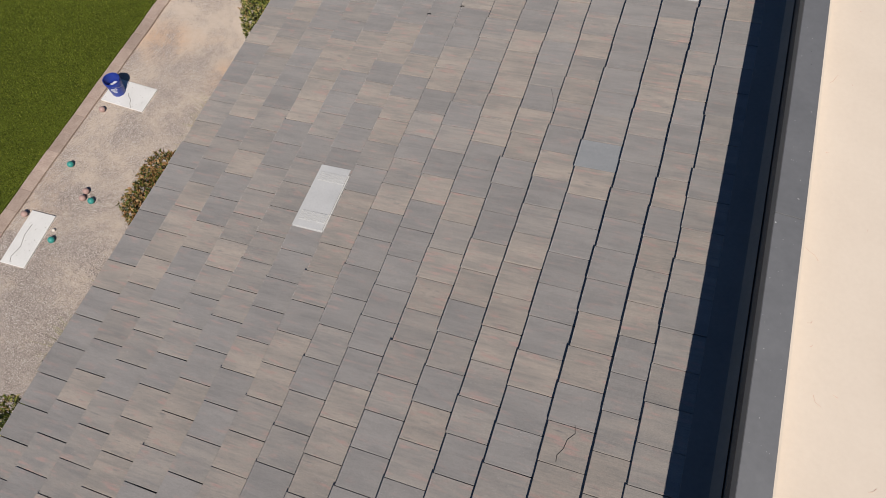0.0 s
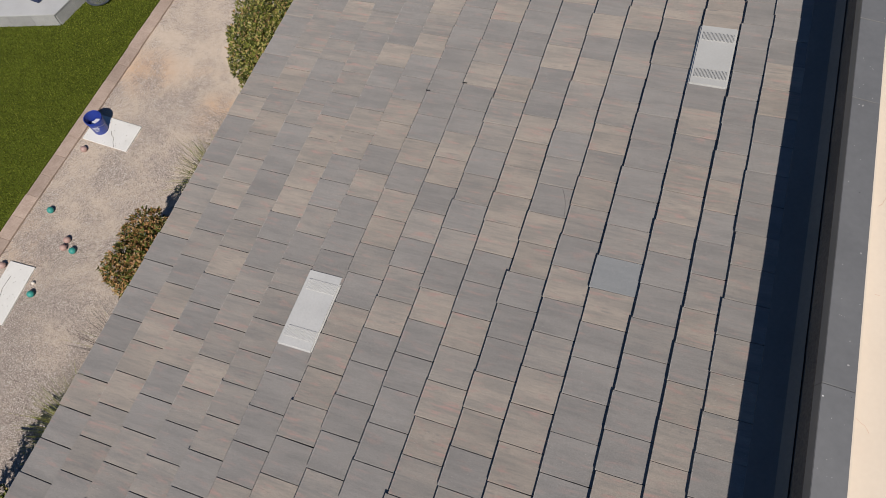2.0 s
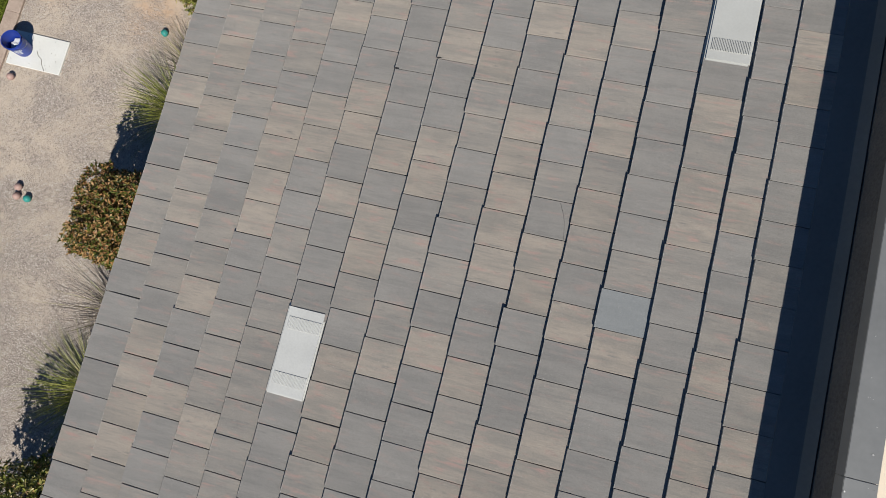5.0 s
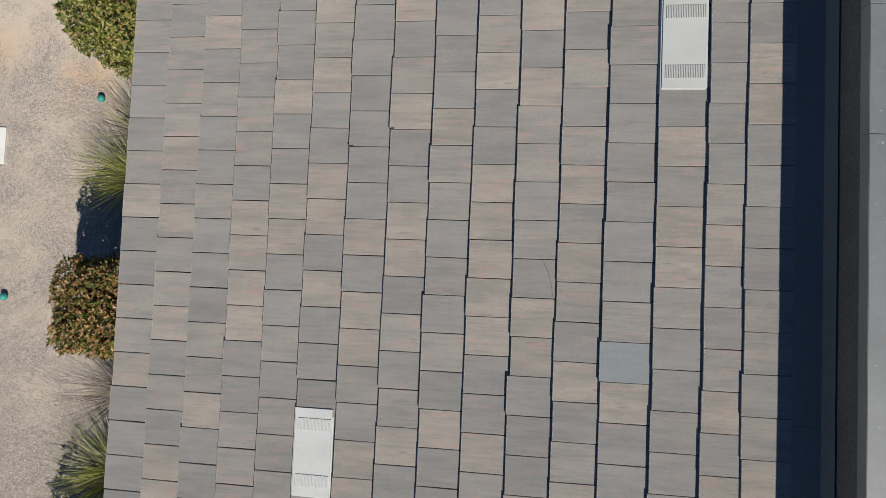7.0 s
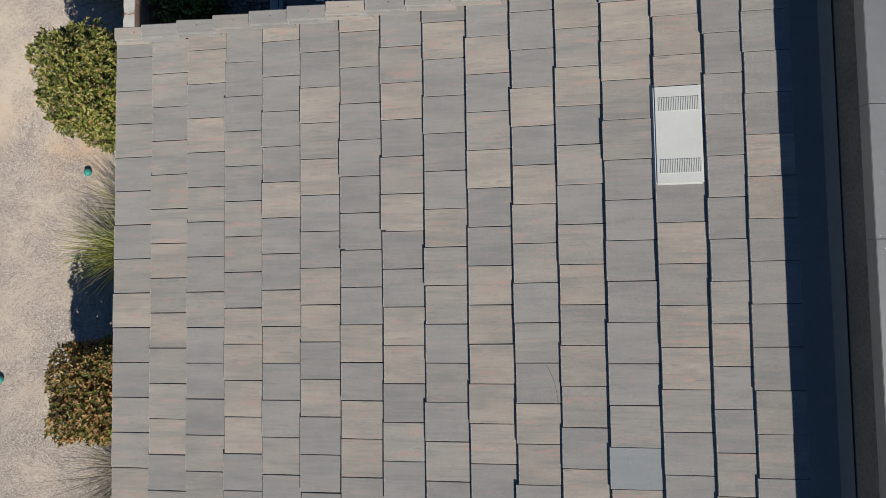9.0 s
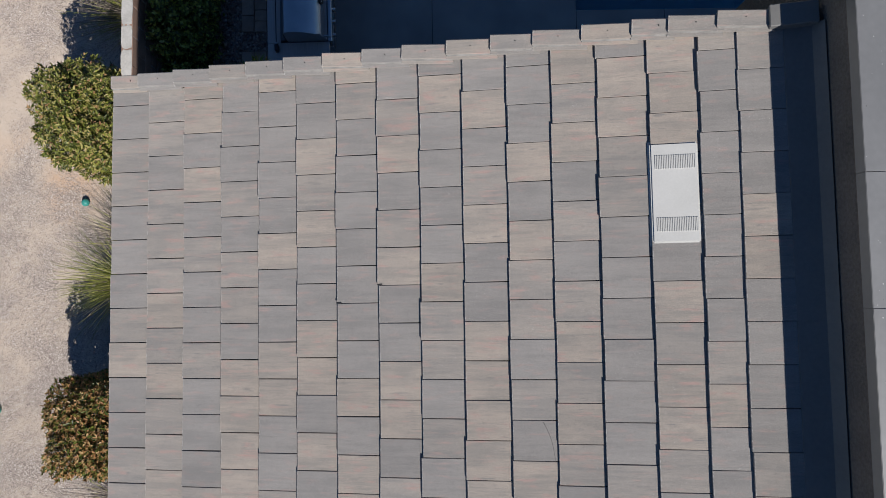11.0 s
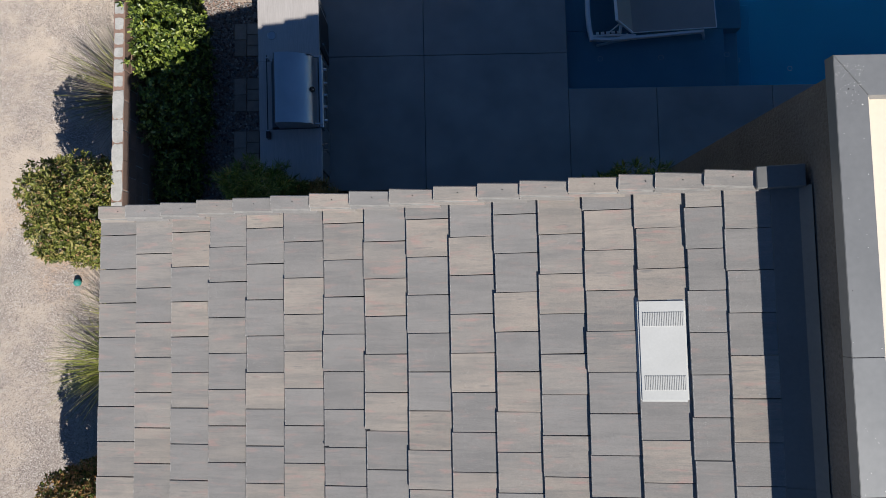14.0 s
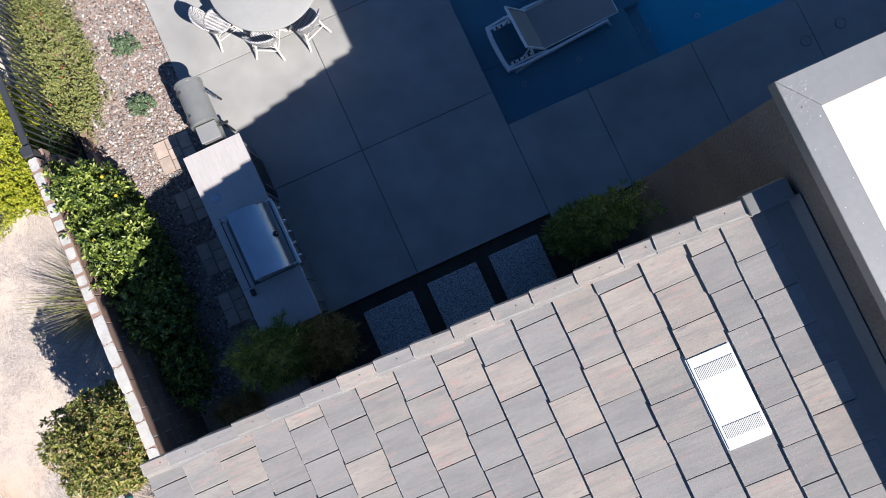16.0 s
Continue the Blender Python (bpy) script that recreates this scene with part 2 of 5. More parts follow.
def weave_material():
    """Resin cane woven basket fashion: white strands crossing black ones, a little uneven."""
    m, nodes, links, bsdf = _nodes("woven_wicker")
    tc = nodes.new("ShaderNodeTexCoord").outputs["Object"]
    sep = nodes.new("ShaderNodeSeparateXYZ")
    links.new(tc, sep.inputs[0])
    across = _math(nodes, links, "SINE", _math(nodes, links, "MULTIPLY", _math(nodes, links, "ADD", sep.outputs[0], _math(nodes, links, "MULTIPLY", sep.outputs[1], 0.4)), 262.0))
    along = _math(nodes, links, "SINE", _math(nodes, links, "MULTIPLY", _math(nodes, links, "ADD", sep.outputs[2], _math(nodes, links, "MULTIPLY", sep.outputs[1], 0.9)), 262.0))
    f = _math(nodes, links, "ADD", _math(nodes, links, "MULTIPLY", _math(nodes, links, "MULTIPLY", across, along), 0.5), _math(nodes, links, "MULTIPLY", _noise(nodes, links, tc, 60.0, 2), 0.9))
    ramp = _ramp(nodes, [(0.30, (0.022, 0.021, 0.024)), (0.52, (0.62, 0.60, 0.59))])
    links.new(f, ramp.inputs[0])
    links.new(ramp.outputs[0], bsdf.inputs["Base Color"])
    bsdf.inputs["Roughness"].default_value = 0.6
    _bump(nodes, links, f, 0.5, 0.004, bsdf)
    return m


M_GROUND = ground_material()
M_TURF = surface("artificial_turf", (0.016, 0.022, 0.003), (0.160, 0.206, 0.024), 0.9, big=2.5, fine=48.0, bump=1.0, depth=0.03, fine_mix=0.85, spec=0.15)
M_TURF_BLADE = leaf_material("turf_blade", [(0.0, (0.028, 0.042, 0.004)), (0.6, (0.105, 0.133, 0.012)), (1.0, (0.29, 0.31, 0.05))], 0.6, 0.2)
M_CURB = surface("curb_brick", (0.295, 0.222, 0.180), (0.47, 0.372, 0.308), 0.9, big=5.0, fine=42.0, vary=0.16, fine_mix=0.6, bump=0.4)
M_CONCRETE = surface("patio_concrete", (0.205, 0.203, 0.193), (0.360, 0.350, 0.326), 0.8, big=1.3, fine=70.0, bump=0.2, vary=0.05, fine_mix=0.42)
M_AGGREGATE = surface("exposed_aggregate", (0.055, 0.058, 0.064), (0.56, 0.56, 0.56), 0.8, big=9.0, fine=48.0, fine_mix=0.95, bump=0.5, depth=0.006)
M_SOIL = surface("dark_soil", (0.028, 0.022, 0.017), (0.07, 0.055, 0.042), 0.95, big=4.0, fine=70.0, bump=0.7, depth=0.015)
M_ROCKBED = surface("rock_bed", (0.17, 0.12, 0.095), (0.40, 0.30, 0.235), 0.9, big=9.0, fine=55.0, bump=0.9, depth=0.02, fine_mix=0.7)
M_STUCCO = surface("stucco", (0.098, 0.085, 0.074), (0.208, 0.183, 0.161), 0.95, big=1.3, fine=38.0, bump=1.0, depth=0.014, fine_mix=0.45)
M_COPING = surface("coping_metal", (0.222, 0.226, 0.225), (0.272, 0.275, 0.272), 0.45, metal=0.4, big=2.2, fine=18.0, bump=0.08, spec=0.4, vary=0.04)
M_FLASH = surface("flashing_metal", (0.128, 0.130, 0.127), (0.170, 0.171, 0.166), 0.55, big=1.6, fine=30.0, bump=0.08, spec=0.35)
M_MEMBRANE = surface("roof_membrane", (0.675, 0.585, 0.475), (0.735, 0.645, 0.53), 0.9, big=1.2, fine=26.0, bump=0.2, fine_mix=0.3)
M_SCUFF = surface("red_scuff", (0.60, 0.40, 0.31), (0.66, 0.47, 0.37), 0.9, bump=0.0)
M_MORTAR = surface("pale_mortar", (0.16, 0.156, 0.147), (0.30, 0.292, 0.276), 0.95, big=9.0, fine=60.0, bump=0.5, depth=0.006)
M_VENT_OLD = surface("chalky_vent_paint", (0.47, 0.475, 0.465), (0.59, 0.595, 0.58), 0.6, big=3.0, fine=60.0, bump=0.05)
M_VENT = surface("vent_paint", (0.44, 0.445, 0.428), (0.52, 0.525, 0.508), 0.5, big=3.0, fine=60.0, bump=0.05)
M_DARK = surface("dark_gap", (0.012, 0.012, 0.013), (0.022, 0.022, 0.024), 0.9, bump=0.0)
M_DECK = surface("roof_underlay", (0.02, 0.02, 0.022), (0.035, 0.035, 0.037), 0.95, bump=0.0)
M_TRIM = surface("painted_fascia", (0.19, 0.175, 0.16), (0.235, 0.215, 0.195), 0.7)
# one plaster in two colours: light lost in deep water is put into the blue
M_POOL_DEEP = surface("pool_plaster_water_blue", (0.016, 0.29, 0.44), (0.024, 0.34, 0.50), 0.7, big=1.2, fine=30.0, bump=0.1)
M_POOL_SHELF = surface("pool_plaster_shelf", (0.125, 0.265, 0.335), (0.185, 0.34, 0.41), 0.75, big=1.4, fine=40.0, bump=0.1)
M_PORCELAIN = linen_material()
M_STEEL = surface("stainless_steel", (0.46, 0.47, 0.48), (0.56, 0.57, 0.58), 0.33, metal=0.95, big=3.0, fine=120.0, bump=0.04)
M_STEEL_DARK = surface("dark_steel", (0.10, 0.105, 0.11), (0.15, 0.155, 0.16), 0.4, metal=0.6, bump=0.03)
M_ISLAND = surface("island_stone", (0.10, 0.10, 0.105), (0.19, 0.185, 0.18), 0.85, big=5.0, fine=40.0, bump=0.5, depth=0.01)
M_BLACK = surface("black_plastic", (0.012, 0.012, 0.013), (0.022, 0.022, 0.024), 0.45, bump=0.0)
M_SMOKER = surface("smoker_enamel", (0.215, 0.218, 0.206), (0.275, 0.278, 0.262), 0.28, metal=0.3, big=3.0, fine=60.0, bump=0.03)
# the smoker's enamel once more, lightened for the sun on the hopper lid
M_SMOKER_SUNLIT = surface("sunlit_enamel", (0.24, 0.24, 0.23), (0.30, 0.30, 0.288), 0.45, metal=0.2, bump=0.03)
M_WHITE = surface("white_frame", (0.70, 0.71, 0.71), (0.78, 0.79, 0.79), 0.5, bump=0.02)
M_SLING = surface("taupe_sling", (0.30, 0.27, 0.245), (0.36, 0.325, 0.295), 0.85, big=2.0, fine=300.0, bump=0.25, depth=0.002)
M_TABLE = surface("table_top", (0.27, 0.268, 0.252), (0.33, 0.326, 0.31), 0.6, big=2.0, fine=40.0, bump=0.05)
M_WICKER = weave_material()
M_BAMBOO = surface("white_cane", (0.62, 0.58, 0.52), (0.74, 0.70, 0.64), 0.55, big=14.0, fine=50.0, bump=0.1)
M_BLOCK = surface("slump_block", (0.20, 0.128, 0.098), (0.31, 0.205, 0.158), 0.95, big=5.0, fine=50.0, bump=0.6, depth=0.01, vary=0.12)
M_CEMENT = surface("cement_grout", (0.33, 0.325, 0.305), (0.50, 0.49, 0.465), 0.95, big=6.0, fine=45.0, bump=0.8, depth=0.012)
M_PAVER = surface("paver", (0.30, 0.235, 0.19), (0.46, 0.37, 0.305), 0.9, big=6.0, fine=60.0, bump=0.3, vary=0.2)
M_IRON = surface("black_iron", (0.025, 0.027, 0.032), (0.05, 0.053, 0.06), 0.5, bump=0.05)
M_BUCKET = surface("blue_plastic", (0.012, 0.035, 0.25), (0.018, 0.05, 0.32), 0.4, big=3.0, fine=20.0, bump=0.0)
M_LABEL = surface("bucket_print", (0.55, 0.58, 0.66), (0.7, 0.72, 0.78), 0.5, bump=0.0)
M_MARBLE = surface("white_stone_tile", (0.66, 0.66, 0.63), (0.76, 0.76, 0.73), 0.5, big=3.0, fine=40.0, bump=0.06)
M_CRACK = surface("crack_dirt", (0.14, 0.13, 0.11), (0.24, 0.22, 0.19), 0.9, bump=0.0)
M_BALL_TEAL = surface("ball_teal", (0.025, 0.24, 0.21), (0.04, 0.31, 0.275), 0.5, big=20.0, bump=0.0)
M_BALL_PINK = surface("ball_pink", (0.36, 0.235, 0.205), (0.47, 0.32, 0.285), 0.55, big=20.0, bump=0.0)
M_BALL_WHITE = surface("ball_white", (0.6, 0.55, 0.48), (0.7, 0.65, 0.58), 0.5, bump=0.0)
M_PLANTER = surface("pale_grey_tile", (0.42, 0.43, 0.43), (0.52, 0.53, 0.53), 0.6, big=2.0, fine=50.0, bump=0.08, vary=0.05)
M_SPLAT = surface("bird_dropping", (0.62, 0.62, 0.60), (0.75, 0.75, 0.73), 0.8, bump=0.0)
M_SMEAR = surface("dried_smear", (0.30, 0.30, 0.295), (0.42, 0.42, 0.415), 0.8, big=40.0, fine=160.0, bump=0.0)
M_FRUIT = surface("ripe_fruit", (0.70, 0.36, 0.02), (0.78, 0.48, 0.03), 0.4, bump=0.0)
M_STEM = surface("bark", (0.10, 0.075, 0.055), (0.19, 0.15, 0.115), 0.9, big=20.0, bump=0.5)
M_BLOSSOM = surface("red_blossom", (0.5, 0.05, 0.03), (0.6, 0.09, 0.05), 0.6, bump=0.0)


def rock_material():
    m, nodes, links, bsdf = _nodes("river_rock")
    ramp = _ramp(nodes, [(0.0, (0.07, 0.06, 0.056)), (0.20, (0.23, 0.15, 0.12)), (0.40, (0.33, 0.26, 0.22)), (0.58, (0.17, 0.175, 0.175)), (0.84, (0.35, 0.295, 0.255)), (0.95, (0.43, 0.39, 0.36)), (1.0, (0.60, 0.56, 0.52))])
    geo = nodes.new("ShaderNodeNewGeometry")
    links.new(geo.outputs["Random Per Island"], ramp.inputs[0])
    mott = _math(nodes, links, "ADD", _math(nodes, links, "MULTIPLY", _noise(nodes, links, geo.outputs["Position"], 120.0, 3), 0.6), 0.7)
    hsv = nodes.new("ShaderNodeHueSaturation")
    links.new(mott, hsv.inputs["Value"])
    links.new(ramp.outputs[0], hsv.inputs["Color"])
    links.new(hsv.outputs[0], bsdf.inputs["Base Color"])
    bsdf.inputs["Roughness"].default_value, bsdf.inputs["Specular IOR Level"].default_value = 0.75, 0.35
    return m


M_ROCK = rock_material()
L_SHRUB = leaf_material("shrub_leaf", [(0.0, (0.04, 0.058, 0.012)), (0.42, (0.14, 0.165, 0.030)), (0.66, (0.29, 0.30, 0.065)), (0.86, (0.44, 0.37, 0.15)), (1.0, (0.34, 0.18, 0.09))])
L_BROWN = leaf_material("bronze_leaf", [(0.0, (0.022, 0.034, 0.008)), (0.38, (0.13, 0.16, 0.025)), (0.55, (0.27, 0.17, 0.06)), (0.8, (0.40, 0.20, 0.085)), (1.0, (0.52, 0.37, 0.17))])
L_CITRUS = leaf_material("citrus_leaf", [(0.0, (0.022, 0.042, 0.010)), (0.45, (0.085, 0.13, 0.020)), (0.75, (0.21, 0.265, 0.04)), (0.93, (0.36, 0.42, 0.09)), (1.0, (0.48, 0.52, 0.20))], 0.42, 0.5)
L_FERN = leaf_material("needle_leaf", [(0.0, (0.04, 0.072, 0.012)), (0.55, (0.125, 0.19, 0.03)), (0.9, (0.31, 0.35, 0.07)), (1.0, (0.36, 0.22, 0.08))])
L_FERN_DRY = leaf_material("dry_needle_leaf", [(0.0, (0.12, 0.13, 0.03)), (0.5, (0.28, 0.20, 0.06)), (1.0, (0.50, 0.29, 0.12))])
L_LIME = leaf_material("lime_leaf", [(0.0, (0.12, 0.16, 0.012)), (0.5, (0.30, 0.33, 0.02)), (1.0, (0.48, 0.45, 0.04))])
L_COVER = leaf_material("groundcover_leaf", [(0.0, (0.07, 0.095, 0.03)), (0.45, (0.20, 0.235, 0.065)), (0.85, (0.36, 0.37, 0.12)), (1.0, (0.42, 0.31, 0.14))])
L_GRASS = leaf_material("grass_blade", [(0.0, (0.08, 0.10, 0.02)), (0.5, (0.23, 0.255, 0.05)), (1.0, (0.42, 0.41, 0.14))])
L_DRY = leaf_material("dry_blade", [(0.0, (0.045, 0.038, 0.04)), (0.5, (0.15, 0.125, 0.11)), (1.0, (0.38, 0.33, 0.26))])
L_SUCC = leaf_material("succulent_leaf", [(0.0, (0.05, 0.095, 0.05)), (0.6, (0.13, 0.19, 0.10)), (1.0, (0.22, 0.28, 0.16))])


def water_material():
    m, nodes, links, bsdf = _nodes("pool_water")
    bsdf.inputs["Base Color"].default_value = (0.62, 0.86, 0.98, 1)
    bsdf.inputs["Roughness"].default_value, bsdf.inputs["IOR"].default_value = 0.02, 1.33
    bsdf.inputs["Transmission Weight"].default_value = 1.0
    pos = nodes.new("ShaderNodeNewGeometry").outputs["Position"]
    _bump(nodes, links, _noise(nodes, links, pos, 2.2, 2), 0.06, 0.03, bsdf)
    return m


M_WATER = water_material()


# ---------------------------------------------------------------- mesh helpers
def box(bm, x0, x1, y0, y1, z0, z1, bevel=0.0, m=None, seg=1):
    r = bmesh.ops.create_cube(bm, size=1.0)
    vs = r["verts"]
    for v in vs:
        v.co = Vector(((x0 + x1) / 2 + v.co.x * (x1 - x0), (y0 + y1) / 2 + v.co.y * (y1 - y0), (z0 + z1) / 2 + v.co.z * (z1 - z0)))
    if bevel:
        es = {e for v in vs for e in v.link_edges}
        vs = list({v for f in bmesh.ops.bevel(bm, geom=list(es), offset=bevel, segments=seg, affect="EDGES")["faces"] for v in f.verts} | {v for v in vs if v.is_valid})
    if m:
        bmesh.ops.transform(bm, matrix=m, verts=vs)
    return bm


def rod(bm, a, b, r0, r1=None, seg=10):
    a, b = Vector(a), Vector(b)
    d = b - a
    m = Matrix.Translation((a + b) / 2) @ d.to_track_quat("Z", "Y").to_matrix().to_4x4()
    bmesh.ops.create_cone(bm, cap_ends=True, segments=seg, radius1=r0, radius2=r0 if r1 is None else r1, depth=d.length, matrix=m)
    return bm


def path_tube(bm, pts, r, seg=8):
    for a, b in zip(pts, pts[1:]):
        rod(bm, a, b, r, r, seg)
    for p in pts[1:-1]:
        bmesh.ops.create_icosphere(bm, subdivisions=1, radius=r, matrix=Matrix.Translation(p))
    return bm


def lathe(bm, profile, seg=32):
    """Turns a list of (radius, height) round the z axis."""
    rings = []
    for r, z in profile:
        rings.append([bm.verts.new((r * math.cos(2 * math.pi * k / seg), r * math.sin(2 * math.pi * k / seg), z)) for k in range(seg)])
    for a, b in zip(rings, rings[1:]):
        for k in range(seg):
            bm.faces.new((a[k], a[(k + 1) % seg], b[(k + 1) % seg], b[k]))
    return bm


def prism(bm, pts, z0, z1, bevel=0.0):
    lo, hi = [bm.verts.new((x, y, z0)) for x, y in pts], [bm.verts.new((x, y, z1)) for x, y in pts]
    n = len(pts)
    bm.faces.new(hi)
    bm.faces.new(lo[::-1])
    for k in range(n):
        bm.faces.new((lo[k], lo[(k + 1) % n], hi[(k + 1) % n], hi[k]))
    if bevel:
        bmesh.ops.bevel(bm, geom=[e for e in bm.edges if all(v in hi for v in e.verts)], offset=bevel, segments=2, affect="EDGES")
    return bm


def swept_bar(bm, pts, width, height):
    """A bar of rectangular section along a bent line lying about level, with softened upper edges."""
    rings = []
    for k, p in enumerate(pts):
        d = Vector(pts[min(k + 1, len(pts) - 1)]) - Vector(pts[max(k - 1, 0)])
        side = Vector((-d.y, d.x, 0)).normalized() * width / 2
        p, up = Vector(p), Vector((0, 0, height / 2))
        rings.append([bm.verts.new(p + side * u + up * v) for u, v in ((-1, -1), (1, -1), (1, 0.7), (0.7, 1), (-0.7, 1), (-1, 0.7))])
    for a, b in zip(rings, rings[1:]):
        for k in range(6):
            bm.faces.new((a[k], a[(k + 1) % 6], b[(k + 1) % 6], b[k]))
    bm.faces.new(rings[0])
    bm.faces.new(rings[-1][::-1])
    return bm


def mesh_of(name, bm, material, smooth=False):
    me = bpy.data.meshes.new(name)
    bmesh.ops.recalc_face_normals(bm, faces=bm.faces[:])
    bm.to_mesh(me)
    bm.free()
    me.materials.append(material)
    if smooth:
        me.shade_smooth()
        me.set_sharp_from_angle(angle=radians(38))
    return me


def raw_mesh(name, verts, faces, material):
    me = bpy.data.meshes.new(name)
    me.from_pydata(verts, [], faces)
    me.materials.append(material)
    return me


def thing(name, label, category, m=None, group="", kind=""):
    ob = new(name)
    ob.empty_display_size = 0.1
    if m is not None:
        ob.matrix_world = m
    return tagged(ob, label, category, group, kind)


def solid(name, bm, material, label, category, m=None, group="", kind="", smooth=False):
    ob = new(name, bm if isinstance(bm, bpy.types.Mesh) else mesh_of(name, bm, material, smooth))
    if m is not None:
        ob.matrix_world = m
    return tagged(ob, label, category, group, kind)


def part(name, bm, material, parent, label="", m=None, smooth=False, kind=""):
    ob = new(name, bm if isinstance(bm, bpy.types.Mesh) else mesh_of(name, bm, material, smooth))
    ob.parent = parent
    if m is not None:
        ob.matrix_basis = m
    return tagged(ob, label, kind=kind)


B = bmesh.new
rng = random.Random(7)


def leaves(count, inside, size, aspect, rnd, tilt=0.9, up=0.35):
    """Leaf blades: folded diamonds at points given by inside(rnd), facing mostly outwards and up."""
    verts, faces = [], []
    for _ in range(count):
        p, out = inside(rnd)
        n = (out + Vector((0, 0, up)) + Vector((rnd.gauss(0, 1), rnd.gauss(0, 1), rnd.gauss(0, 1))) * tilt * 0.6).normalized()
        t = n.orthogonal().normalized()
        t.rotate(Matrix.Rotation(rnd.random() * 6.283, 3, n))
        b = n.cross(t)
        ln = size * (0.65 + 0.7 * rnd.random())
        w = ln * aspect
        k = len(verts)
        verts += [p - t * ln * 0.5, p + b * w * 0.5 + n * ln * 0.06, p + t * ln * 0.5 - n * ln * 0.10, p - b * w * 0.5 + n * ln * 0.06]
        faces += [(k, k + 1, k + 2), (k, k + 2, k + 3)]
    return verts, faces


def sprigs(count, inside, size, aspect, rnd, per=6, up=0.5):
    """Twig ends, each a rosette of pointed, slightly folded leaves round a mostly outward axis."""
    verts, faces = [], []
    for _ in range(count // per):
        p, out = inside(rnd)
        axis = (out + Vector((0, 0, up)) + Vector((rnd.gauss(0, 1), rnd.gauss(0, 1), rnd.gauss(0, 1))) * 0.45).normalized()
        t = axis.orthogonal().normalized()
        turn = rnd.random() * 6.283
        for k in range(per):
            r = t.copy()
            r.rotate(Matrix.Rotation(turn + k * 2.4, 3, axis))
            open_by = radians(rnd.uniform(25, 85))
            d = (axis * math.cos(open_by) + r * math.sin(open_by)).normalized()
            side = d.cross(axis)
            if side.length < 0.05:
                side = r.cross(axis)
            side = side.normalized()
            ln = size * (0.6 + 0.75 * rnd.random())
            w = ln * aspect * 0.5
            q = p - axis * rnd.uniform(0.0, size * 0.9)
            nrm = side.cross(d)
            j = len(verts)
            verts += [q, q + d * ln * 0.32 + side * w * 0.92 + nrm * w * 0.28, q + d * ln * 0.72 + side * w * 0.80 + nrm * w * 0.20, q + d * ln - nrm * ln * 0.08, q + d * ln * 0.72 - side * w * 0.80 + nrm * w * 0.20, q + d * ln * 0.32 - side * w * 0.92 + nrm * w * 0.28]
            faces += [(j, j + 1, j + 2, j + 3), (j, j + 3, j + 4, j + 5)]
    return verts, faces


def blob(cx, cy, cz, rx, ry, rz, seed, square=2.6, rough=0.16, depth=0.30):
    """A sampler for a clipped, uneven crown: a superellipsoid shell with bulges."""
    def sample(rnd):
        while True:
            d = Vector((rnd.gauss(0, 1), rnd.gauss(0, 1), rnd.gauss(0, 1)))
            if d.length > 0.1:
                break
        d.normalize()
        s = (abs(d.x) ** square + abs(d.y) ** square + abs(d.z) ** square) ** (-1 / square)
        bump = 1 + rough * (noise.noise(d * 2.6 + Vector((seed, 0, 0))) + 0.6 * noise.noise(d * 6.5 + Vector((0, seed, 0))))
        k = s * bump * (1 - depth * rnd.random() ** 2.2)
        p = Vector((cx + d.x * rx * k, cy + d.y * ry * k, cz + d.z * rz * k))
        return p, d
    return sample


def twigs(bm, base, tips, r):
    for t in tips:
        mid = (Vector(base) * 0.45 + Vector(t) * 0.55) + Vector((rng.uniform(-1, 1), rng.uniform(-1, 1), 0)) * 0.04
        rod(bm, base, mid, r, r * 0.7, 6)
        rod(bm, mid, t, r * 0.7, r * 0.25, 6)
    return bm


def shrub(name, label, category, cx, cy, z0, rx, ry, h, material, count, size, aspect, seed, square=4.0, rough=0.16, group=""):
    ob = thing(name, label, category, Matrix.Translation((cx, cy, z0)), group)
    rnd = random.Random(seed)
    rz = h * 0.5
    v, f = sprigs(count, blob(0, 0, rz * 1.04, rx * 0.97, ry * 0.97, rz, seed, square, rough, 0.36), size * 1.1, aspect, rnd)
    part("crown", raw_mesh("crown", v, f, material), None, ob)
    tips = [(rnd.uniform(-0.7, 0.7) * rx, rnd.uniform(-0.7, 0.7) * ry, rnd.uniform(0.5, 0.95) * h) for _ in range(16)]
    part("stem", twigs(B(), (0, 0, 0), tips, 0.016), M_STEM, ob, "woody brown stems")
    return ob


